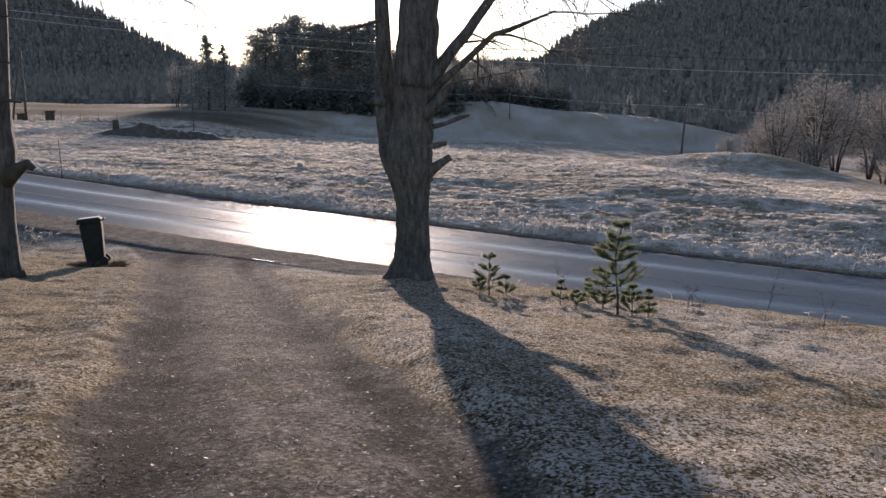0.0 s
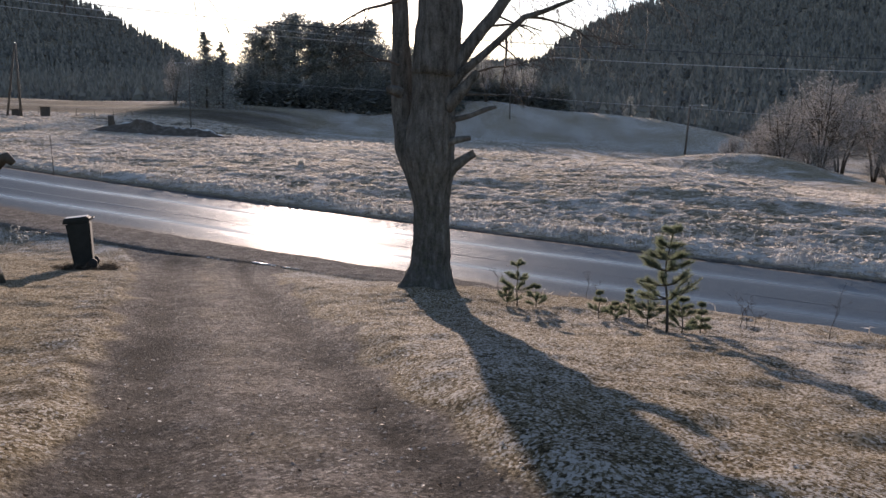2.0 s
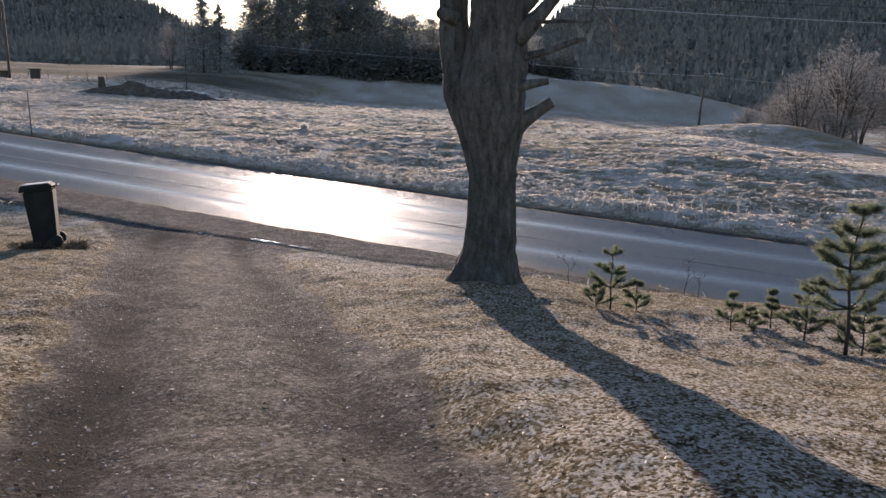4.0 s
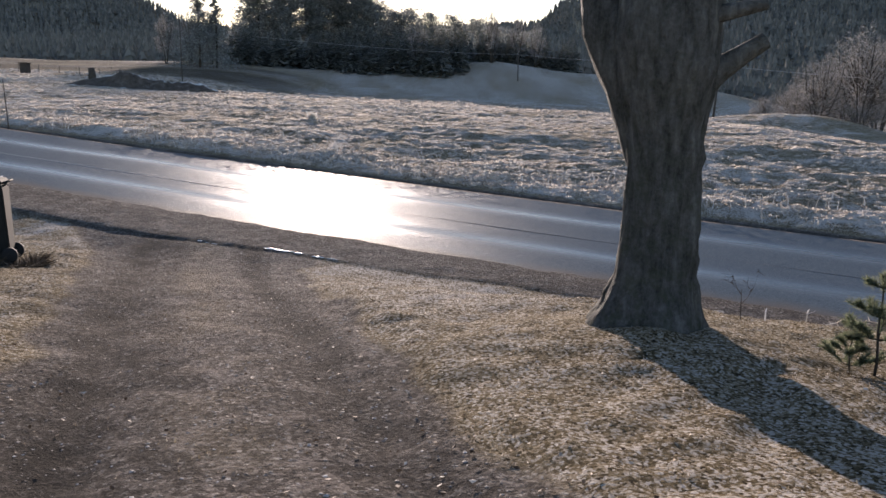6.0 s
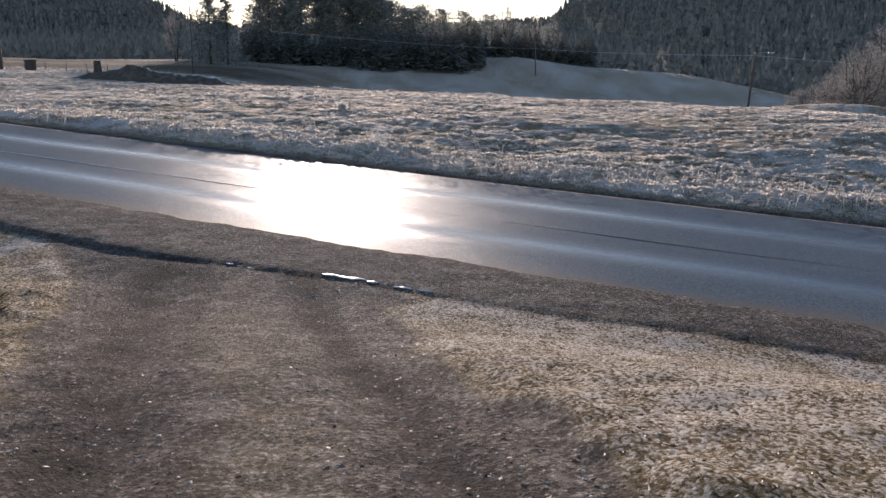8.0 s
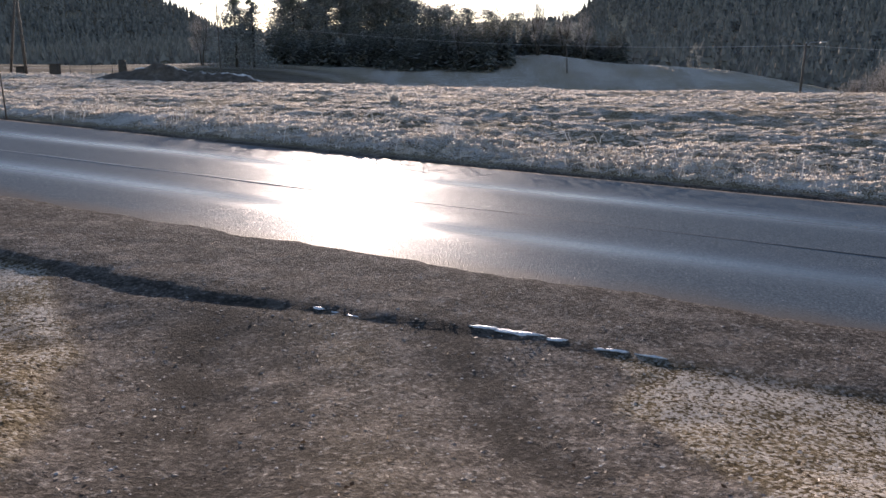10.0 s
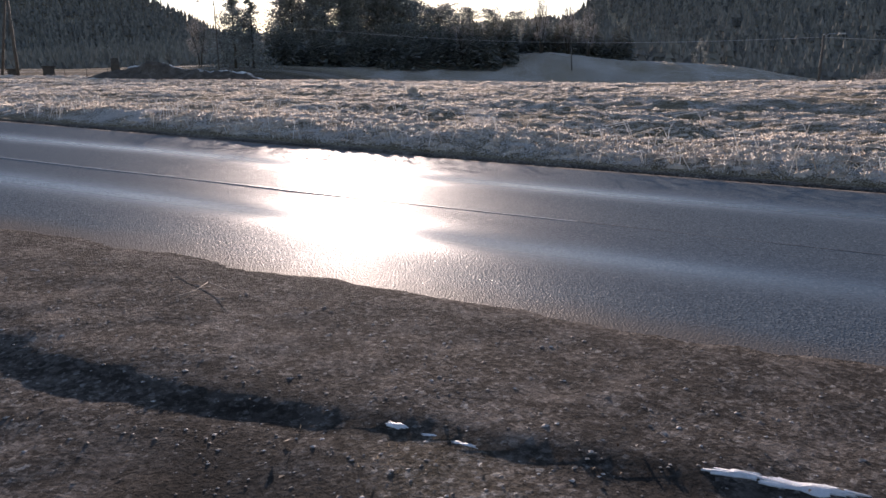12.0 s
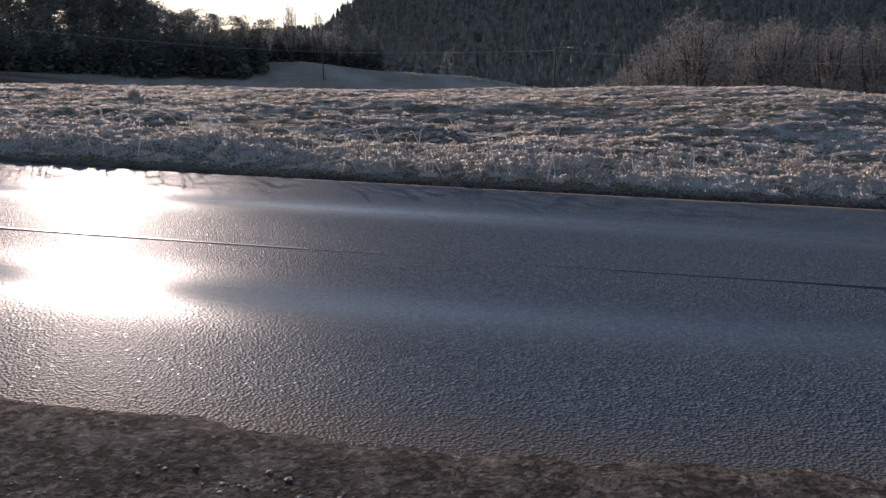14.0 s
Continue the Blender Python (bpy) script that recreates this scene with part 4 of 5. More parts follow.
pine_sapling(0.58, 12.4, 0.24, 0.16, 25, "low bushy pine sapling on the verge beside the birch", 3)
pine_sapling(1.74, 11.65, 0.37, 0.13, 8, "thin small pine sapling on the verge", 3, 0.35)
pine_sapling(2.17, 11.76, 0.38, 0.09, 9, "thin small pine sapling on the verge", 4, 0.3)
pine_sapling(2.0, 11.85, 0.2, 0.14, 12, "thin small pine sapling on the verge", 3)
pine_sapling(2.85, 10.89, 0.38, 0.1, 14, "thin small pine sapling on the verge", 4)
pine_sapling(2.3, 11.3, 0.5, 0.24, 18, "small bushy pine sapling beside a taller one", 4)
pine_sapling(2.62, 10.9, 0.44, 0.24, 21, "small bushy pine sapling beside a taller one", 4)


# ---- forest ----
def skirt_tree(layers, points, seed):
    """A small spruce of unit height: ragged skirts one above another."""
    r = np.random.default_rng(seed)
    v, t = [], []
    for i in range(layers):
        k = i / layers
        base, top = 0.08 + 0.85 * k, 0.08 + 0.85 * k + 1.75 / layers
        rad = 0.17 * (1 - k) ** 0.85 + 0.012
        s = len(v)
        v.append((0, 0, min(top, 1.0)))
        for j in range(points):
            a = 2 * math.pi * (j + r.uniform(-0.35, 0.35)) / points + i * 1.3
            q = rad * (1.15 if j % 2 else 0.6) * r.uniform(0.6, 1.3)
            v.append((math.cos(a) * q, math.sin(a) * q, base - (0.03 if j % 2 else -0.02)))
        for j in range(points):
            t.append((s, s + 1 + j, s + 1 + (j + 1) % points))
    return np.array(v), np.array(t)


def spray_tree(sprays, seed):
    """A small spruce of unit height out of drooping sprays."""
    r = np.random.default_rng(seed)
    k, a = r.uniform(0.04, 0.97, sprays), r.uniform(0, 6.28, sprays)
    reach = 0.2 * (1 - k) ** 0.8 * r.uniform(0.4, 1.15, sprays) + 0.01
    q = r.uniform(0, 0.6, sprays) * reach
    base = np.stack([np.cos(a) * q, np.sin(a) * q, k], 1)
    tip = np.stack([np.cos(a) * reach, np.sin(a) * reach, k - 0.35 * reach + 0.02], 1)
    side = np.stack([-np.sin(a), np.cos(a), r.uniform(-0.6, 0.6, sprays)], 1) * (0.012 + 0.1 * reach[:, None])
    return np.stack([base, tip - side, tip + side], 1).reshape(-1, 3), np.arange(sprays * 3).reshape(-1, 3)


def planted(kinds, x, y, tall, girth=1.0):
    """Many trees as one set of corners and triangles."""
    vs, ts, count = [], [], 0
    z = height(x, y)
    pick = rng.integers(0, len(kinds), len(x))
    for i, (v, t) in enumerate(kinds):
        m = pick == i
        n = m.sum()
        a = rng.uniform(0, 6.28, n)[:, None]
        w = (tall[m] * girth * rng.uniform(0.8, 1.3, n))[:, None]
        X = x[m][:, None] + (v[None, :, 0] * np.cos(a) - v[None, :, 1] * np.sin(a)) * w
        Y = y[m][:, None] + (v[None, :, 0] * np.sin(a) + v[None, :, 1] * np.cos(a)) * w
        Z = z[m][:, None] + v[None, :, 2] * tall[m][:, None] - 0.3
        vs.append(np.stack([X, Y, Z], 2).reshape(-1, 3))
        ts.append((np.arange(n)[:, None, None] * len(v) + t[None]).reshape(-1, 3) + count)
        count += n * len(v)
    return np.concatenate(vs), np.concatenate(ts)


def forest():
    kinds = [skirt_tree(5, 6, s) for s in range(8)]
    x, y = scatter(62000, -900, 1150, 185, 960)
    near = np.interp(x, (-120, -60, -50, 66, 76, 130), (290, 285, 206, 206, 205, 190))
    keep = (y > near + 12 * lump(x, y, 20, 51)) & (x > -0.72 * y - 20) & (x < 1.15 * y + 20) & (rng.uniform(0, 1, len(x)) < np.clip(1.15 - y / 1500, 0, 1))
    x, y = x[keep], y[keep]
    far_v, far_t = planted(kinds, x, y, rng.uniform(5.5, 11, len(x)) * np.interp(y, (200, 320, 900), (0.8, 1.0, 1.25)), 1.15)
    # young trees filling the ground under the grove
    x, y = scatter(650, -46, 30, 172, 212)
    keep = (y > 163 + 10 * step(-10, 25, x) + 4 * lump(x, y, 6, 61)) & ((x < 4) | (y > 194))
    x, y = x[keep], y[keep]
    low_v, low_t = planted([spray_tree(260, 70 + i) for i in range(6)], x, y, rng.uniform(4, 9, len(x)), 1.3)
    stuff("spruce_forest", (far_v, far_t), M_FOREST, "dense dark spruce forest covering the hazy hillsides", "forest")
    stuff("young_spruces", (low_v, low_t), M_YOUNG, "dense dark young spruces under the grove on the hill", "forest")


def conifer(x, y, tall, wide, seed, label, group="", pineish=True):
    tree = thing("pine_tree" if pineish else "spruce_tree", (x, y, z_at(x, y) - 0.2), label, "tree", group)
    b, c, r = Build(seed), Build(seed + 1), random.Random(seed)
    b.tube([(0, 0, 0), (0.1, 0, tall * 0.4), (0, 0.1, tall * 0.75), (0, 0, tall * 0.97)], [0.016 * tall, 0.013 * tall, 0.008 * tall, 0.02], 7, 0.1)
    part("trunk", b.mesh("trunk"), M_BARK, tree)
    low = 0.1 if pineish else 0.06
    boughs = int(min(tall, 20) * 5.5)
    for i in range(boughs):
        k = low + (1 - low) * (i + r.random()) / boughs
        prof = (math.sin(math.pi * (0.2 + 0.6 * (1 - k) / (1 - low))) ** 0.6 if pineish else ((1 - k) / (1 - low)) ** 0.75 + 0.05)
        a, reach = r.uniform(0, 6.28), wide * prof * r.uniform(0.5, 1.05)
        e = Vector((math.cos(a) * reach, math.sin(a) * reach, k * tall + reach * (0.15 if pineish else -0.25)))
        for _ in range(70):
            t = r.uniform(0.12, 1.0)
            q = Vector((0, 0, k * tall)).lerp(e, t) + Vector((r.gauss(0, 1), r.gauss(0, 1), r.gauss(0, 0.6))) * reach * 0.2
            c.blade(q, q + Vector((r.uniform(-1, 1), r.uniform(-1, 1), r.uniform(-0.5, 0.8))) * tall * 0.034, tall * 0.0075)
    part("crown", c.mesh("crown", False), M_CONIFER, tree)


def bare_tree(x, y, tall, wide, seed, label, group, stems=4):
    """Slim stems that fan out into a rounded crown of boughs, each ending in sprays of fine twigs."""
    tree = thing("bare_tree", (x, y, z_at(x, y) - 0.15), label, "tree", group)
    tall, wide = tall * 1.22, wide * 1.75
    b, c, r = Build(seed), Build(seed + 1), random.Random(seed)
    fork, half = Vector((0, 0, tall * 0.22)), tall * 0.44
    for i in range(stems):
        a = i * 6.28 / stems + r.uniform(-0.4, 0.4)
        lean = Vector((math.cos(a), math.sin(a), 0)) * wide * 0.3
        b.tube([Vector((math.cos(a) * 0.15, math.sin(a) * 0.15, 0)), fork + lean * 0.3, lean + Vector((0, 0, tall * 0.55)), lean * 1.2 + Vector((0, 0, tall * 0.85))], [0.013 * tall, 0.01 * tall, 0.006 * tall, 0.015], 6, 0.1)
    for i in range(34 * stems):
        up, a, out = r.uniform(-0.75, 1), r.uniform(0, 6.28), r.uniform(0.55, 1.0) ** 0.5
        ring = math.sqrt(max(0, 1 - up * up)) * wide * 0.55 * (1 + 0.35 * noise.noise((math.cos(a) * 1.5 + seed, math.sin(a) * 1.5, up * 2)))
        e = Vector((math.cos(a) * ring * out, math.sin(a) * ring * out, tall * 0.53 + up * half * out))
        s0 = fork + Vector((0, 0, max(0, e.z - fork.z) * r.uniform(0.35, 0.7))) + Vector((e.x, e.y, 0)) * 0.25
        m = s0.lerp(e, 0.55) - Vector((0, 0, 0.05 * (e - s0).length))
        b.tube([s0, m, e], [0.012 + 0.0016 * tall, 0.008 + 0.001 * tall, 0.008], 3, cap=False)
        for _ in range(44):
            q = m.lerp(e, r.uniform(-0.3, 1.05)) + Vector((r.gauss(0, 1), r.gauss(0, 1), r.gauss(0, 1))) * wide * 0.045
            d = Vector((r.gauss(0, 1) + (e.x - s0.x) * 0.2, r.gauss(0, 1), r.gauss(0.1, 0.7))).normalized()
            c.blade(q, q + d * tall * r.uniform(0.02, 0.05), 0.011 + 0.001 * tall)
    part("trunk", b.mesh("trunk"), M_BARK, tree)
    part("crown", c.mesh("crown", False), M_HOAR, tree, "fine twigs furred with hoar frost")


forest()
GROVE = "grove on the low hill"
for i, (x, y, top) in enumerate(((-39, 172, 16), (-36.5, 168, 17.5), (-33.5, 174, 19), (-30, 166, 19.5), (-27, 172, 19), (-24, 168, 18), (-21, 174, 18.5), (-18, 170, 18), (-15.5, 168, 18.5), (-13.5, 176, 15),
                                 (-11, 182, 14), (-7, 186, 15), (-3, 180, 13.5), (2, 188, 14), (7, 184, 13), (-42, 178, 12), (-9, 172, 13), (-35, 180, 17), (-28.5, 180, 18), (-22.5, 181, 18), (-16.8, 180, 17.5), (12, 196, 12), (19, 200, 11.5))):
    x, y, top = -1.5 + (x + 1.5) * 1.75, 5 + (y - 5) * 1.75, 0.8 + (top + 1.6) * 1.75
    conifer(x, y, top - z_at(x, y) + 0.2, 7.2, 100 + 3 * i, "tall dark pine in a hazy grove on the hill", GROVE)
conifer(-43, 150, 13.6, 5.2, 200, "narrow dark spruce standing above the farm slope", "far spruces", False)
conifer(-40.6, 152, 12, 4.2, 203, "narrow dark spruce standing above the farm slope", "far spruces", False)
conifer(45.7, 200, 5.8, 2.4, 206, "lone dark spruce at the top of the hill", "", False)
for i, (x, y, tall, wide) in enumerate(((40, 104, 5.2, 3), (41, 99, 8.2, 3.4), (46, 100, 12, 4.6), (50, 103, 11, 4), (55, 98, 11, 4), (59, 101, 11.5, 3.6), (64, 100, 11, 4), (68, 97, 10.5, 3.6), (73, 99, 9.5, 4),
                                        (50, 112, 9, 4), (62, 108, 11, 4), (36, 102, 3.4, 2.2), (78, 101, 9, 4), (43, 106, 7, 3.4), (56, 106, 11, 4.2), (69, 104, 11, 4.2), (44, 96, 4.5, 3), (52, 95, 5, 3.4), (60, 94, 5, 3.4), (67, 93, 5, 3.4))):
    bare_tree(x, y, tall, wide, 300 + 5 * i, "bare broadleaf tree furred with hoar frost below the field", "frosted thicket")
for i, (x, y, tall) in enumerate(((-47, 158, 9), (-44.5, 163, 9.5), (-6, 176, 9), (10, 190, 11), (16, 194, 10), (20, 192, 9), (-52, 160, 8))):
    bare_tree(x, y, tall, 2.2, 400 + 5 * i, "slender bare birch among the far pines", "far birches", 2)


# ---- things along the road ----
def wheelie_bin():
    x, y = -7.55, 17.3
    ob = thing("wheelie_bin", (x, y, z_at(x, y)), "dark grey plastic wheelie bin with a frosted lid by the drive", "bin", turn=-72)
    # it leans a little to one side
    ob.matrix_world = Matrix.Translation((x, y, z_at(x, y) - 0.015)) @ Matrix.Rotation(radians(-6), 4, "Y") @ Matrix.Rotation(radians(-72), 4, "Z") @ Matrix.Diagonal((0.9, 0.9, 0.98, 1))
    bm = bmesh.new()
    bmesh.ops.create_cube(bm, size=1)
    for v in bm.verts:
        top = v.co.z > 0
        v.co = Vector((v.co.x * (0.52 if top else 0.42), v.co.y * (0.5 if top else 0.4) + (0.02 if top else 0), 0.97 if top else 0.06))
    bmesh.ops.bevel(bm, geom=[e for e in bm.edges], offset=0.035, segments=3, affect="EDGES")
    part("body", bm, M_BIN, ob)
    b = Build(1)
    b.box((-0.265, -0.285, 0.955), (0.265, 0.275, 0.99), 0.012)
    part("rim", b.mesh("rim", False), M_BIN, ob)
    bm = bmesh.new()
    bmesh.ops.create_cube(bm, size=1)
    for v in bm.verts:
        v.co = Vector((v.co.x * (0.56 if v.co.z < 0 else 0.48), v.co.y * (0.58 if v.co.z < 0 else 0.48), 0.992 if v.co.z < 0 else 1.065))
    bmesh.ops.bevel(bm, geom=bm.edges[:], offset=0.02, segments=2, affect="EDGES")
    lid = part("lid", bm, M_BIN, ob)
    b = Build(2)
    b.box((-0.225, -0.225, 1.063), (0.225, 0.225, 1.072), 0.003)
    part("frost_layer", b.mesh("frost_layer", False), M_LIDFROST, lid, "thin white rime on the lid")
    b = Build(3)
    b.tube([(-0.22, 0.27, 1.0), (-0.2, 0.33, 1.01), (0.2, 0.33, 1.01), (0.22, 0.27, 1.0)], [0.014] * 4, 8)
    part("handle", b.mesh("handle"), M_BIN, ob)
    for side in (-0.25, 0.25):
        b = Build(4)
        b.tube([(side - 0.03, 0.2, 0.1), (side - 0.022, 0.2, 0.1), (side + 0.022, 0.2, 0.1), (side + 0.03, 0.2, 0.1)], [0.085, 0.1, 0.1, 0.085], 20)
        part("wheel", b.mesh("wheel"), M_RUBBER, ob)
    b = Build(5)
    b.tube([(-0.25, 0.2, 0.1), (0.25, 0.2, 0.1)], [0.012, 0.012], 8)
    part("axle", b.mesh("axle"), M_METAL, ob)


def dead_tuft(x, y, tall, seed):
    ob = thing("dead_grass_tuft", (x, y, z_at(x, y) - 0.02), "dark tuft of dead grass and weeds around the bin", "grass tuft", "tufts around the bin")
    b = Build(seed)
    for _ in range(240):
        a, q = b.r.uniform(0, 6.28), b.r.uniform(0.02, 0.2)
        p = Vector((math.cos(a) * q * 0.6, math.sin(a) * q * 0.6, 0))
        b.blade(p, p + Vector((math.cos(a) * q * 1.2, math.sin(a) * q * 1.2, tall * b.r.uniform(0.3, 1))), 0.007)
    part("clump", b.mesh("clump", False), M_DEAD, ob)


def pole(name, x, y, tall, label, lean=0.0, arm=0.0, group="", radius=0.11, ins=True):
    ob = thing(name, (x, y, z_at(x, y) - 0.1), label, "pole", group)
    b = Build(1)
    b.tube([(0, 0, 0), (lean * tall * 0.5, 0, tall * 0.5), (lean * tall, 0, tall)], [radius, radius * 0.88, radius * 0.75], 10, 0.05)
    part("post", b.mesh("post"), M_POLE, ob)
    top = Vector((lean * tall, 0, tall))
    if arm:
        b = Build(2)
        b.tube([top - Vector((0, 0, 0.3)), top + Vector((arm * 0.3, 0, 0.1)), top + Vector((arm, 0, 0.12))], [0.04, 0.035, 0.035], 7)
        bracket = part("arm", b.mesh("arm"), M_METAL, ob)
        b = Build(3)
        q = top + Vector((arm, 0, 0.1))
        b.box(tuple(q + Vector((-0.1, -0.14, -0.08))), tuple(q + Vector((0.6 * (1 if arm > 0 else -1) if arm > 0 else 0.1, 0.14, 0.07))), 0.04)
        part("lamp_head", b.mesh("lamp_head", False), M_METAL, bracket)
    if ins:
        b = Build(4)
        b.tube([top - Vector((0, 0, 0.15)), top + Vector((0, 0, 0.12))], [0.05, 0.07], 8)
        part("insulator", b.mesh("insulator"), M_BARE, ob, "pale insulator")
    return ob


def cable(name, a, c, sag, radius, label, mat, group="", n=24):
    """A hanging cable from a to c, at its place as one mesh."""
    b = Build(1)
    a, c = Vector(a), Vector(c)
    b.tube([a.lerp(c, i / n) - Vector((0, 0, 4 * sag * (i / n) * (1 - i / n))) for i in range(n + 1)], [radius] * (n + 1), 5, cap=False)
    me = b.mesh(name)
    me.materials.append(mat)
    return tagged(new(name, me), label, "cable", group)


wheelie_bin()
for i in range(7):
    dead_tuft(-7.55 + 0.42 * math.cos(i * 0.95) + 0.08, 17.15 + 0.36 * math.sin(i * 0.95), 0.1 + 0.04 * (i % 3), 80 + i)
pole("street_lamp", 29.7, 101, 6.6, "leaning wooden street lamp pole in the valley below the field", 0.06, 1.5, "far poles", 0.14)
pole("utility_pole", 14.1, 172, 5.3, "short wooden utility pole on the shaded slope", -0.02, 0, "far poles", 0.12)
pole("street_lamp", -27.0, 88, 7.2, "wooden street lamp pole with curved arm by the farm track", 0, -1.4, "far poles", 0.06)
pole("utility_pole", -47.9, 93.7, 8.2, "braced wooden utility pole by the farm track", -0.02, 0, "far poles", 0.15)
pole("utility_pole", -49.6, 93.9, 8.2, "slanting brace pole of a pair by the farm track", 0.17, 0, "far poles", 0.13, False)
pole("utility_pole", -15.3, 28.2, 7.6, "wooden utility pole behind the dark birch", 0, 0, "roadside poles", 0.13)
WIRES = "overhead lines along the road"
cable("overhead_cable", (-15.3, 28.2, 5.35), (26, 27, 3.4), 0.75, 0.014, "dark twisted overhead cable above the road", M_CABLE, WIRES, 60)
cable("overhead_cable", (-15.3, 28.2, 4.95), (26, 27, 2.95), 0.72, 0.01, "pale thin overhead wire above the road", M_BARE, WIRES, 60)
cable("overhead_cable", (-15.3, 28.2, 5.2), (20, 80, 9), 0.9, 0.012, "pale thin overhead wire crossing the field", M_BARE, WIRES, 40)
cable("overhead_cable", (-15.3, 28.2, 5.0), (-2, 14.5, 9.5), 0.3, 0.01, "pale thin overhead wire above the road", M_BARE, WIRES, 20)
cable("overhead_cable", (14.0, 172, z_at(14.1, 172) + 5.1), (30.1, 101, z_at(29.7, 101) + 6.3), 0.25, 0.02, "pale wire between far poles", M_BARE, WIRES)
cable("overhead_cable", (30.1, 101, z_at(29.7, 101) + 6.3), (75, 92, 1.0), 0.5, 0.02, "pale wire between far poles", M_BARE, WIRES)
cable("overhead_cable", (14.0, 172, z_at(14.1, 172) + 5.1), (-24, 108, 6.5), 0.4, 0.02, "pale wire between far poles", M_BARE, WIRES)


def marker_stick():
    x, y = -16.4, 34.7
    ob = thing("marker_stick", (x, y, z_at(x, y) - 0.05), "thin leaning snow marker stick at the road's edge", "stick")
    b = Build(1)
    b.tube([(0, 0, 0), (-0.02, 0, 0.8), (-0.05, 0, 1.75)], [0.02, 0.018, 0.013], 7)
    part("rod", b.mesh("rod"), M_TWIG, ob)


def earth_mound():
    """A heap of dug earth with a long tail; rime lies on its crown."""
    x, y = np.meshgrid(np.linspace(-28, -14, 150), np.linspace(60.2, 65.8, 64))
    top = 0.88 * np.exp(-(((x + 23.2) / 2.1) ** 2 + ((y - 63.0) / 1.0) ** 2)) + 0.6 * np.exp(-(((x + 20.2) / 2.2) ** 2 + ((y - 63.1) / 0.95) ** 2)) + 0.3 * np.exp(-(((x + 17.8) / 1.8) ** 2 + ((y - 63.2) / 0.9) ** 2))
    top = top + 0.22 * np.exp(-(((x + 25.6) / 1.2) ** 2 + ((y - 62.4) / 0.8) ** 2))
    z = height(x, y) - 0.1 + top * (1 + 0.22 * lump(x, y, 0.9, 47) + 0.14 * lump(x, y, 0.35, 48) + 0.08 * lump(x, y, 0.16, 50))
    me = grid_mesh("earth_mound", x, y, z)
    # rime on crest and back; front left dark so its shade is in the colour
    add_attr(me, "frost", np.clip(step(62.6, 63.2, y) * step(0.12, 0.5, top) * (0.75 + 0.6 * lump(x, y, 0.5, 51)) + 0.3 * step(0.2, 0.5, lump(x, y, 0.4, 52)) + (1 - step(0.03, 0.16, top)), 0, 1))
    me.materials.append(M_EARTH)
    tagged(new("earth_mound", me), "low heap of dark earth with a rimed crest in the field", "mound")


def field_post():
    x, y = -25.75, 64.0
    ob = thing("old_post", (x, y, z_at(x, y) - 0.1), "dark weathered stump of a post beside the earth mound", "post")
    b = Build(2)
    b.tube([(0, 0, 0), (0.02, 0, 0.6), (0, 0.02, 1.25)], [0.3, 0.26, 0.22], 10, 0.3)
    part("post", b.mesh("post"), M_BARK, ob)


def mail_box(x, y, w, tall, seed):
    ob = thing("shed_box", (x, y, z_at(x, y) - 0.05), "small dark weathered wooden box by the farm track", "box", "boxes by the farm track")
    b = Build(seed)
    b.box((-w / 2, -w / 2, 0), (w / 2, w / 2, tall), 0.04)
    part("body", b.mesh("body", False), M_WOODBOX, ob)
    b = Build(seed)
    b.box((-w / 2 - 0.12, -w / 2 - 0.12, tall), (w / 2 + 0.12, w / 2 + 0.12, tall + 0.1), 0.03)
    part("roof", b.mesh("roof", False), M_WOODBOX, ob)


def tussock():
    x, y = -7.1, 40.1
    ob = thing("grass_tussock", (x, y, z_at(x, y)), "rimed grass tussock standing up in the frosted field", "tussock")
    b = Build(4)
    for _ in range(220):
        a, ln = b.r.uniform(0, 6.28), b.r.uniform(0.12, 0.36)
        b.blade((math.cos(a) * b.r.uniform(0, 0.15), math.sin(a) * 0.12, 0), (math.cos(a) * 0.28 * b.r.random(), math.sin(a) * 0.28 * b.r.random(), ln), 0.014)
    part("clump", b.mesh("clump", False), M_STRAW, ob)


def fallen_twig():
    x, y = -7.16, 21.9
    ob = thing("fallen_twig", (x, y, z_at(x, y) + 0.01), "pale forked dead twig lying on the gritty shoulder", "twig")
    b = Build(2)
    b.tube([(-0.75, 0.4, 0.02), (-0.3, 0.2, 0.03), (0, 0, 0.03), (0.2, -0.22, 0.02), (0.32, -0.36, 0.015)], [0.003, 0.005, 0.006, 0.005, 0.003], 5)
    b.tube([(0, 0, 0.03), (-0.02, -0.25, 0.02), (-0.07, -0.5, 0.012)], [0.005, 0.004, 0.002], 5)
    b.tube([(-0.02, -0.25, 0.02), (-0.15, -0.5, 0.012)], [0.006, 0.003], 5)
    part("stick", b.mesh("stick"), M_DRY, ob)
    ob.scale = (0.75, 0.75, 0.35)


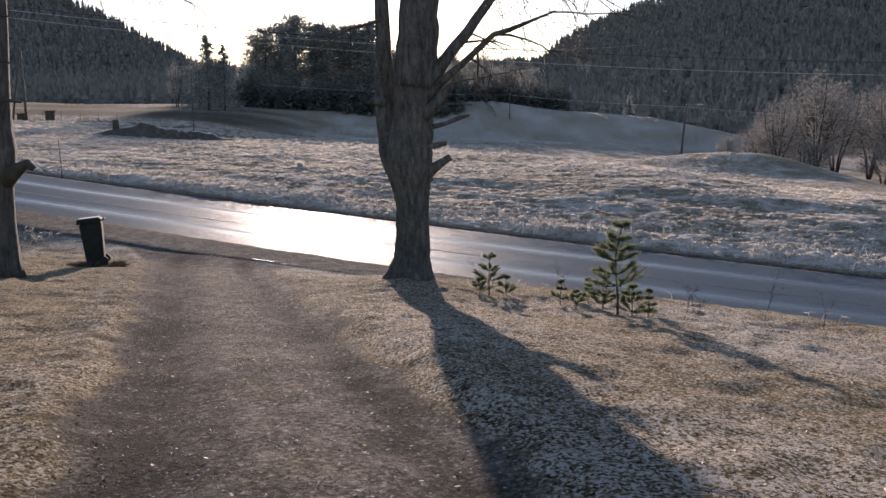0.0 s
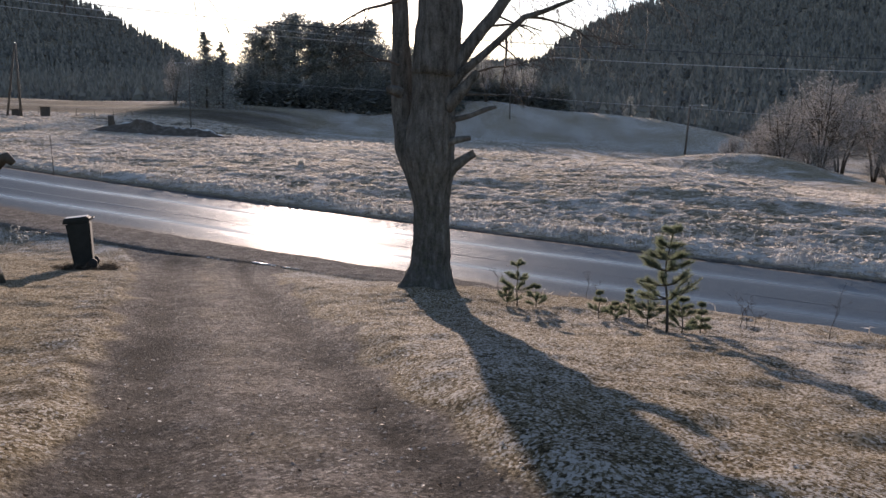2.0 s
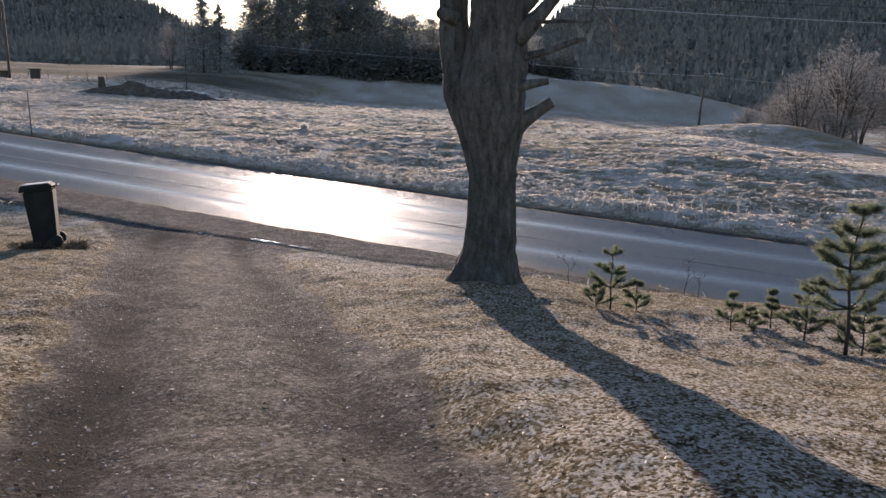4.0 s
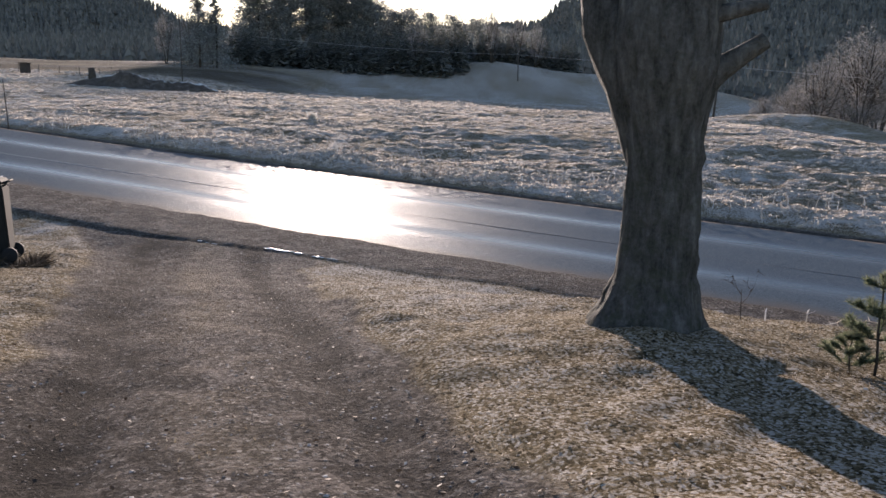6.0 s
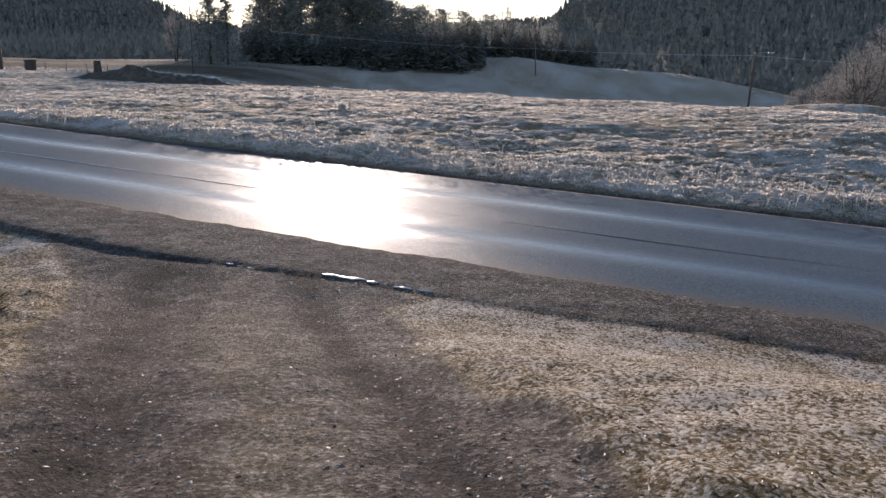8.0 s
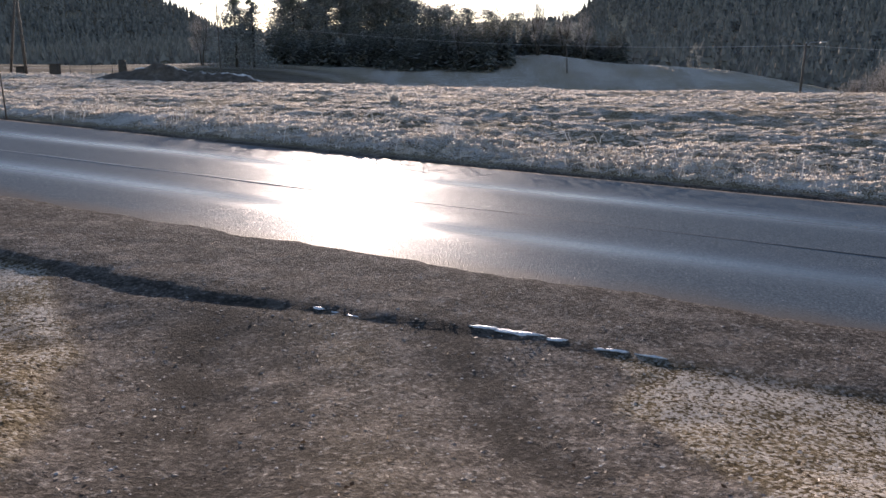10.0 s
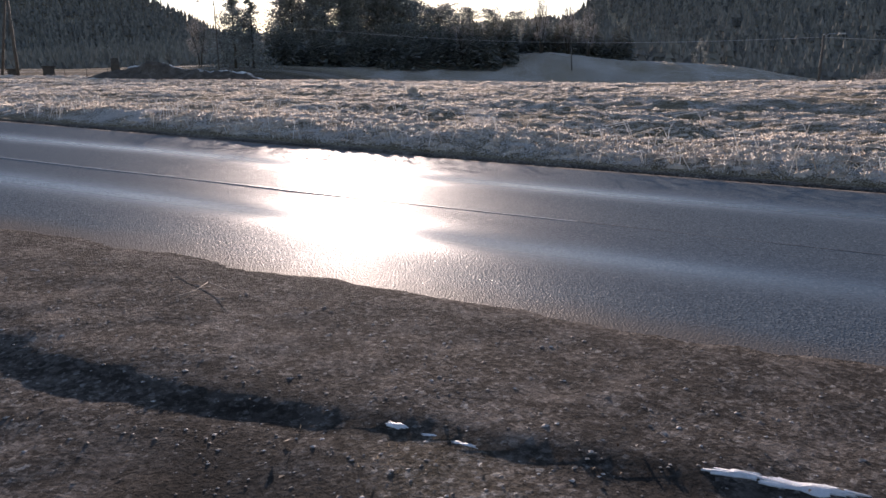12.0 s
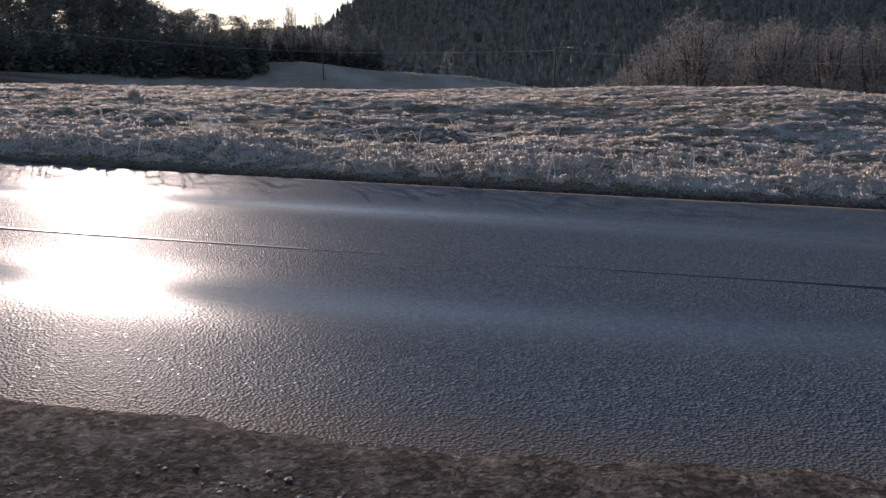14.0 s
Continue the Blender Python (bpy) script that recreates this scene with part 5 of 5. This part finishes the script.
def frozen_puddle(x, y, ln, wide, turn, seed):
    """A thin ragged skin of ice that lies on the gutter's bed."""
    bm, c, s = bmesh.new(), math.cos(turn), math.sin(turn)
    rings = []
    for share, lift in ((1.12, -0.012), (1.0, 0.003), (0.55, 0.005), (0.2, 0.006)):
        ring = []
        for k in range(48):
            a = 2 * math.pi * k / 48
            q = share * (1 + 0.6 * noise.noise((math.cos(a) * 2.2, math.sin(a) * 2.2, seed)) + 0.3 * noise.noise((math.cos(a) * 7, math.sin(a) * 7, seed)))
            px, py = math.cos(a) * 0.85 * ln * q, math.sin(a) * 0.7 * wide * q + 0.02 * math.sin(5 * math.cos(a) * ln)
            wx, wy = x + px * c - py * s, y + px * s + py * c
            ring.append(bm.verts.new((wx, wy, z_at(wx, wy) + lift)))
        rings.append(ring)
    for lower, upper in zip(rings, rings[1:]):
        for k in range(48):
            bm.faces.new((lower[k], lower[(k + 1) % 48], upper[(k + 1) % 48], upper[k]))
    bm.faces.new(rings[-1])
    me = bpy.data.meshes.new("frozen_puddle")
    bm.to_mesh(me)
    bm.free()
    me.materials.append(M_ICE)
    tagged(new("frozen_puddle", me), "thin strip of ice in the gutter at the drive's mouth", "ice", "ice strips")


def dead_weed(x, y, tall, seed):
    ob = thing("dead_weed", (x, y, z_at(x, y) - 0.02), "dry branching weed stalk on the road verge", "weed", "dry weeds on the verge")
    b = Build(seed)
    grow(b, Vector((0, 0, 0)), (0.1, 0, 1), tall, 0.006, 2, 0, 3, 3, 0.5)
    part("stalk", b.mesh("stalk"), M_TWIG, ob)


marker_stick()
earth_mound()
field_post()
mail_box(-48.9, 101.4, 0.85, 1.1, 1)
mail_box(-49.6, 96.0, 0.8, 0.8, 2)
tussock()
fallen_twig()
for x, y, ln, wide, turn, seed in ((-4.68, 19.76, 0.1, 0.03, -0.3, 1), (-4.47, 19.69, 0.17, 0.045, -0.42, 2), (-4.22, 19.58, 0.07, 0.03, -0.2, 3), (-3.88, 19.43, 0.12, 0.02, -0.4, 5),
                                   (-3.66, 19.34, 0.09, 0.014, -0.45, 6), (-5.86, 20.08, 0.05, 0.02, -0.4, 7), (-5.74, 20.02, 0.04, 0.012, -0.3, 8), (-5.6, 19.95, 0.06, 0.014, -0.5, 9)):
    frozen_puddle(x, y, ln, wide, turn, seed)
for i, (x, y, tall) in enumerate(((1.99, 13.93, 0.3), (2.12, 13.8, 0.22), (3.58, 11.55, 0.3), (3.75, 11.5, 0.26), (4.6, 11.2, 0.5), (5.3, 10.9, 0.35), (0.6, 14.3, 0.3), (3.7, 11.6, 0.4))):
    dead_weed(x, y, tall, 60 + i)


def farm_fence():
    ob = thing("farm_fence", (-40, 112, z_at(-40, 112)), "old wire fence with thin dark posts across the farm slope", "fence")
    for i in range(7):
        x, y = -54 + 2.4 * i, 110 + 0.25 * i
        b = Build(i)
        z = z_at(x, y)
        b.tube([(x + 40, y - 112, z - z_at(-40, 112) - 0.1), (x + 40 + 0.05 * b.r.uniform(-1, 1), y - 112, z - z_at(-40, 112) + 1.0)], [0.045, 0.035], 6)
        part("post", b.mesh("post"), M_POLE, ob)


farm_fence()
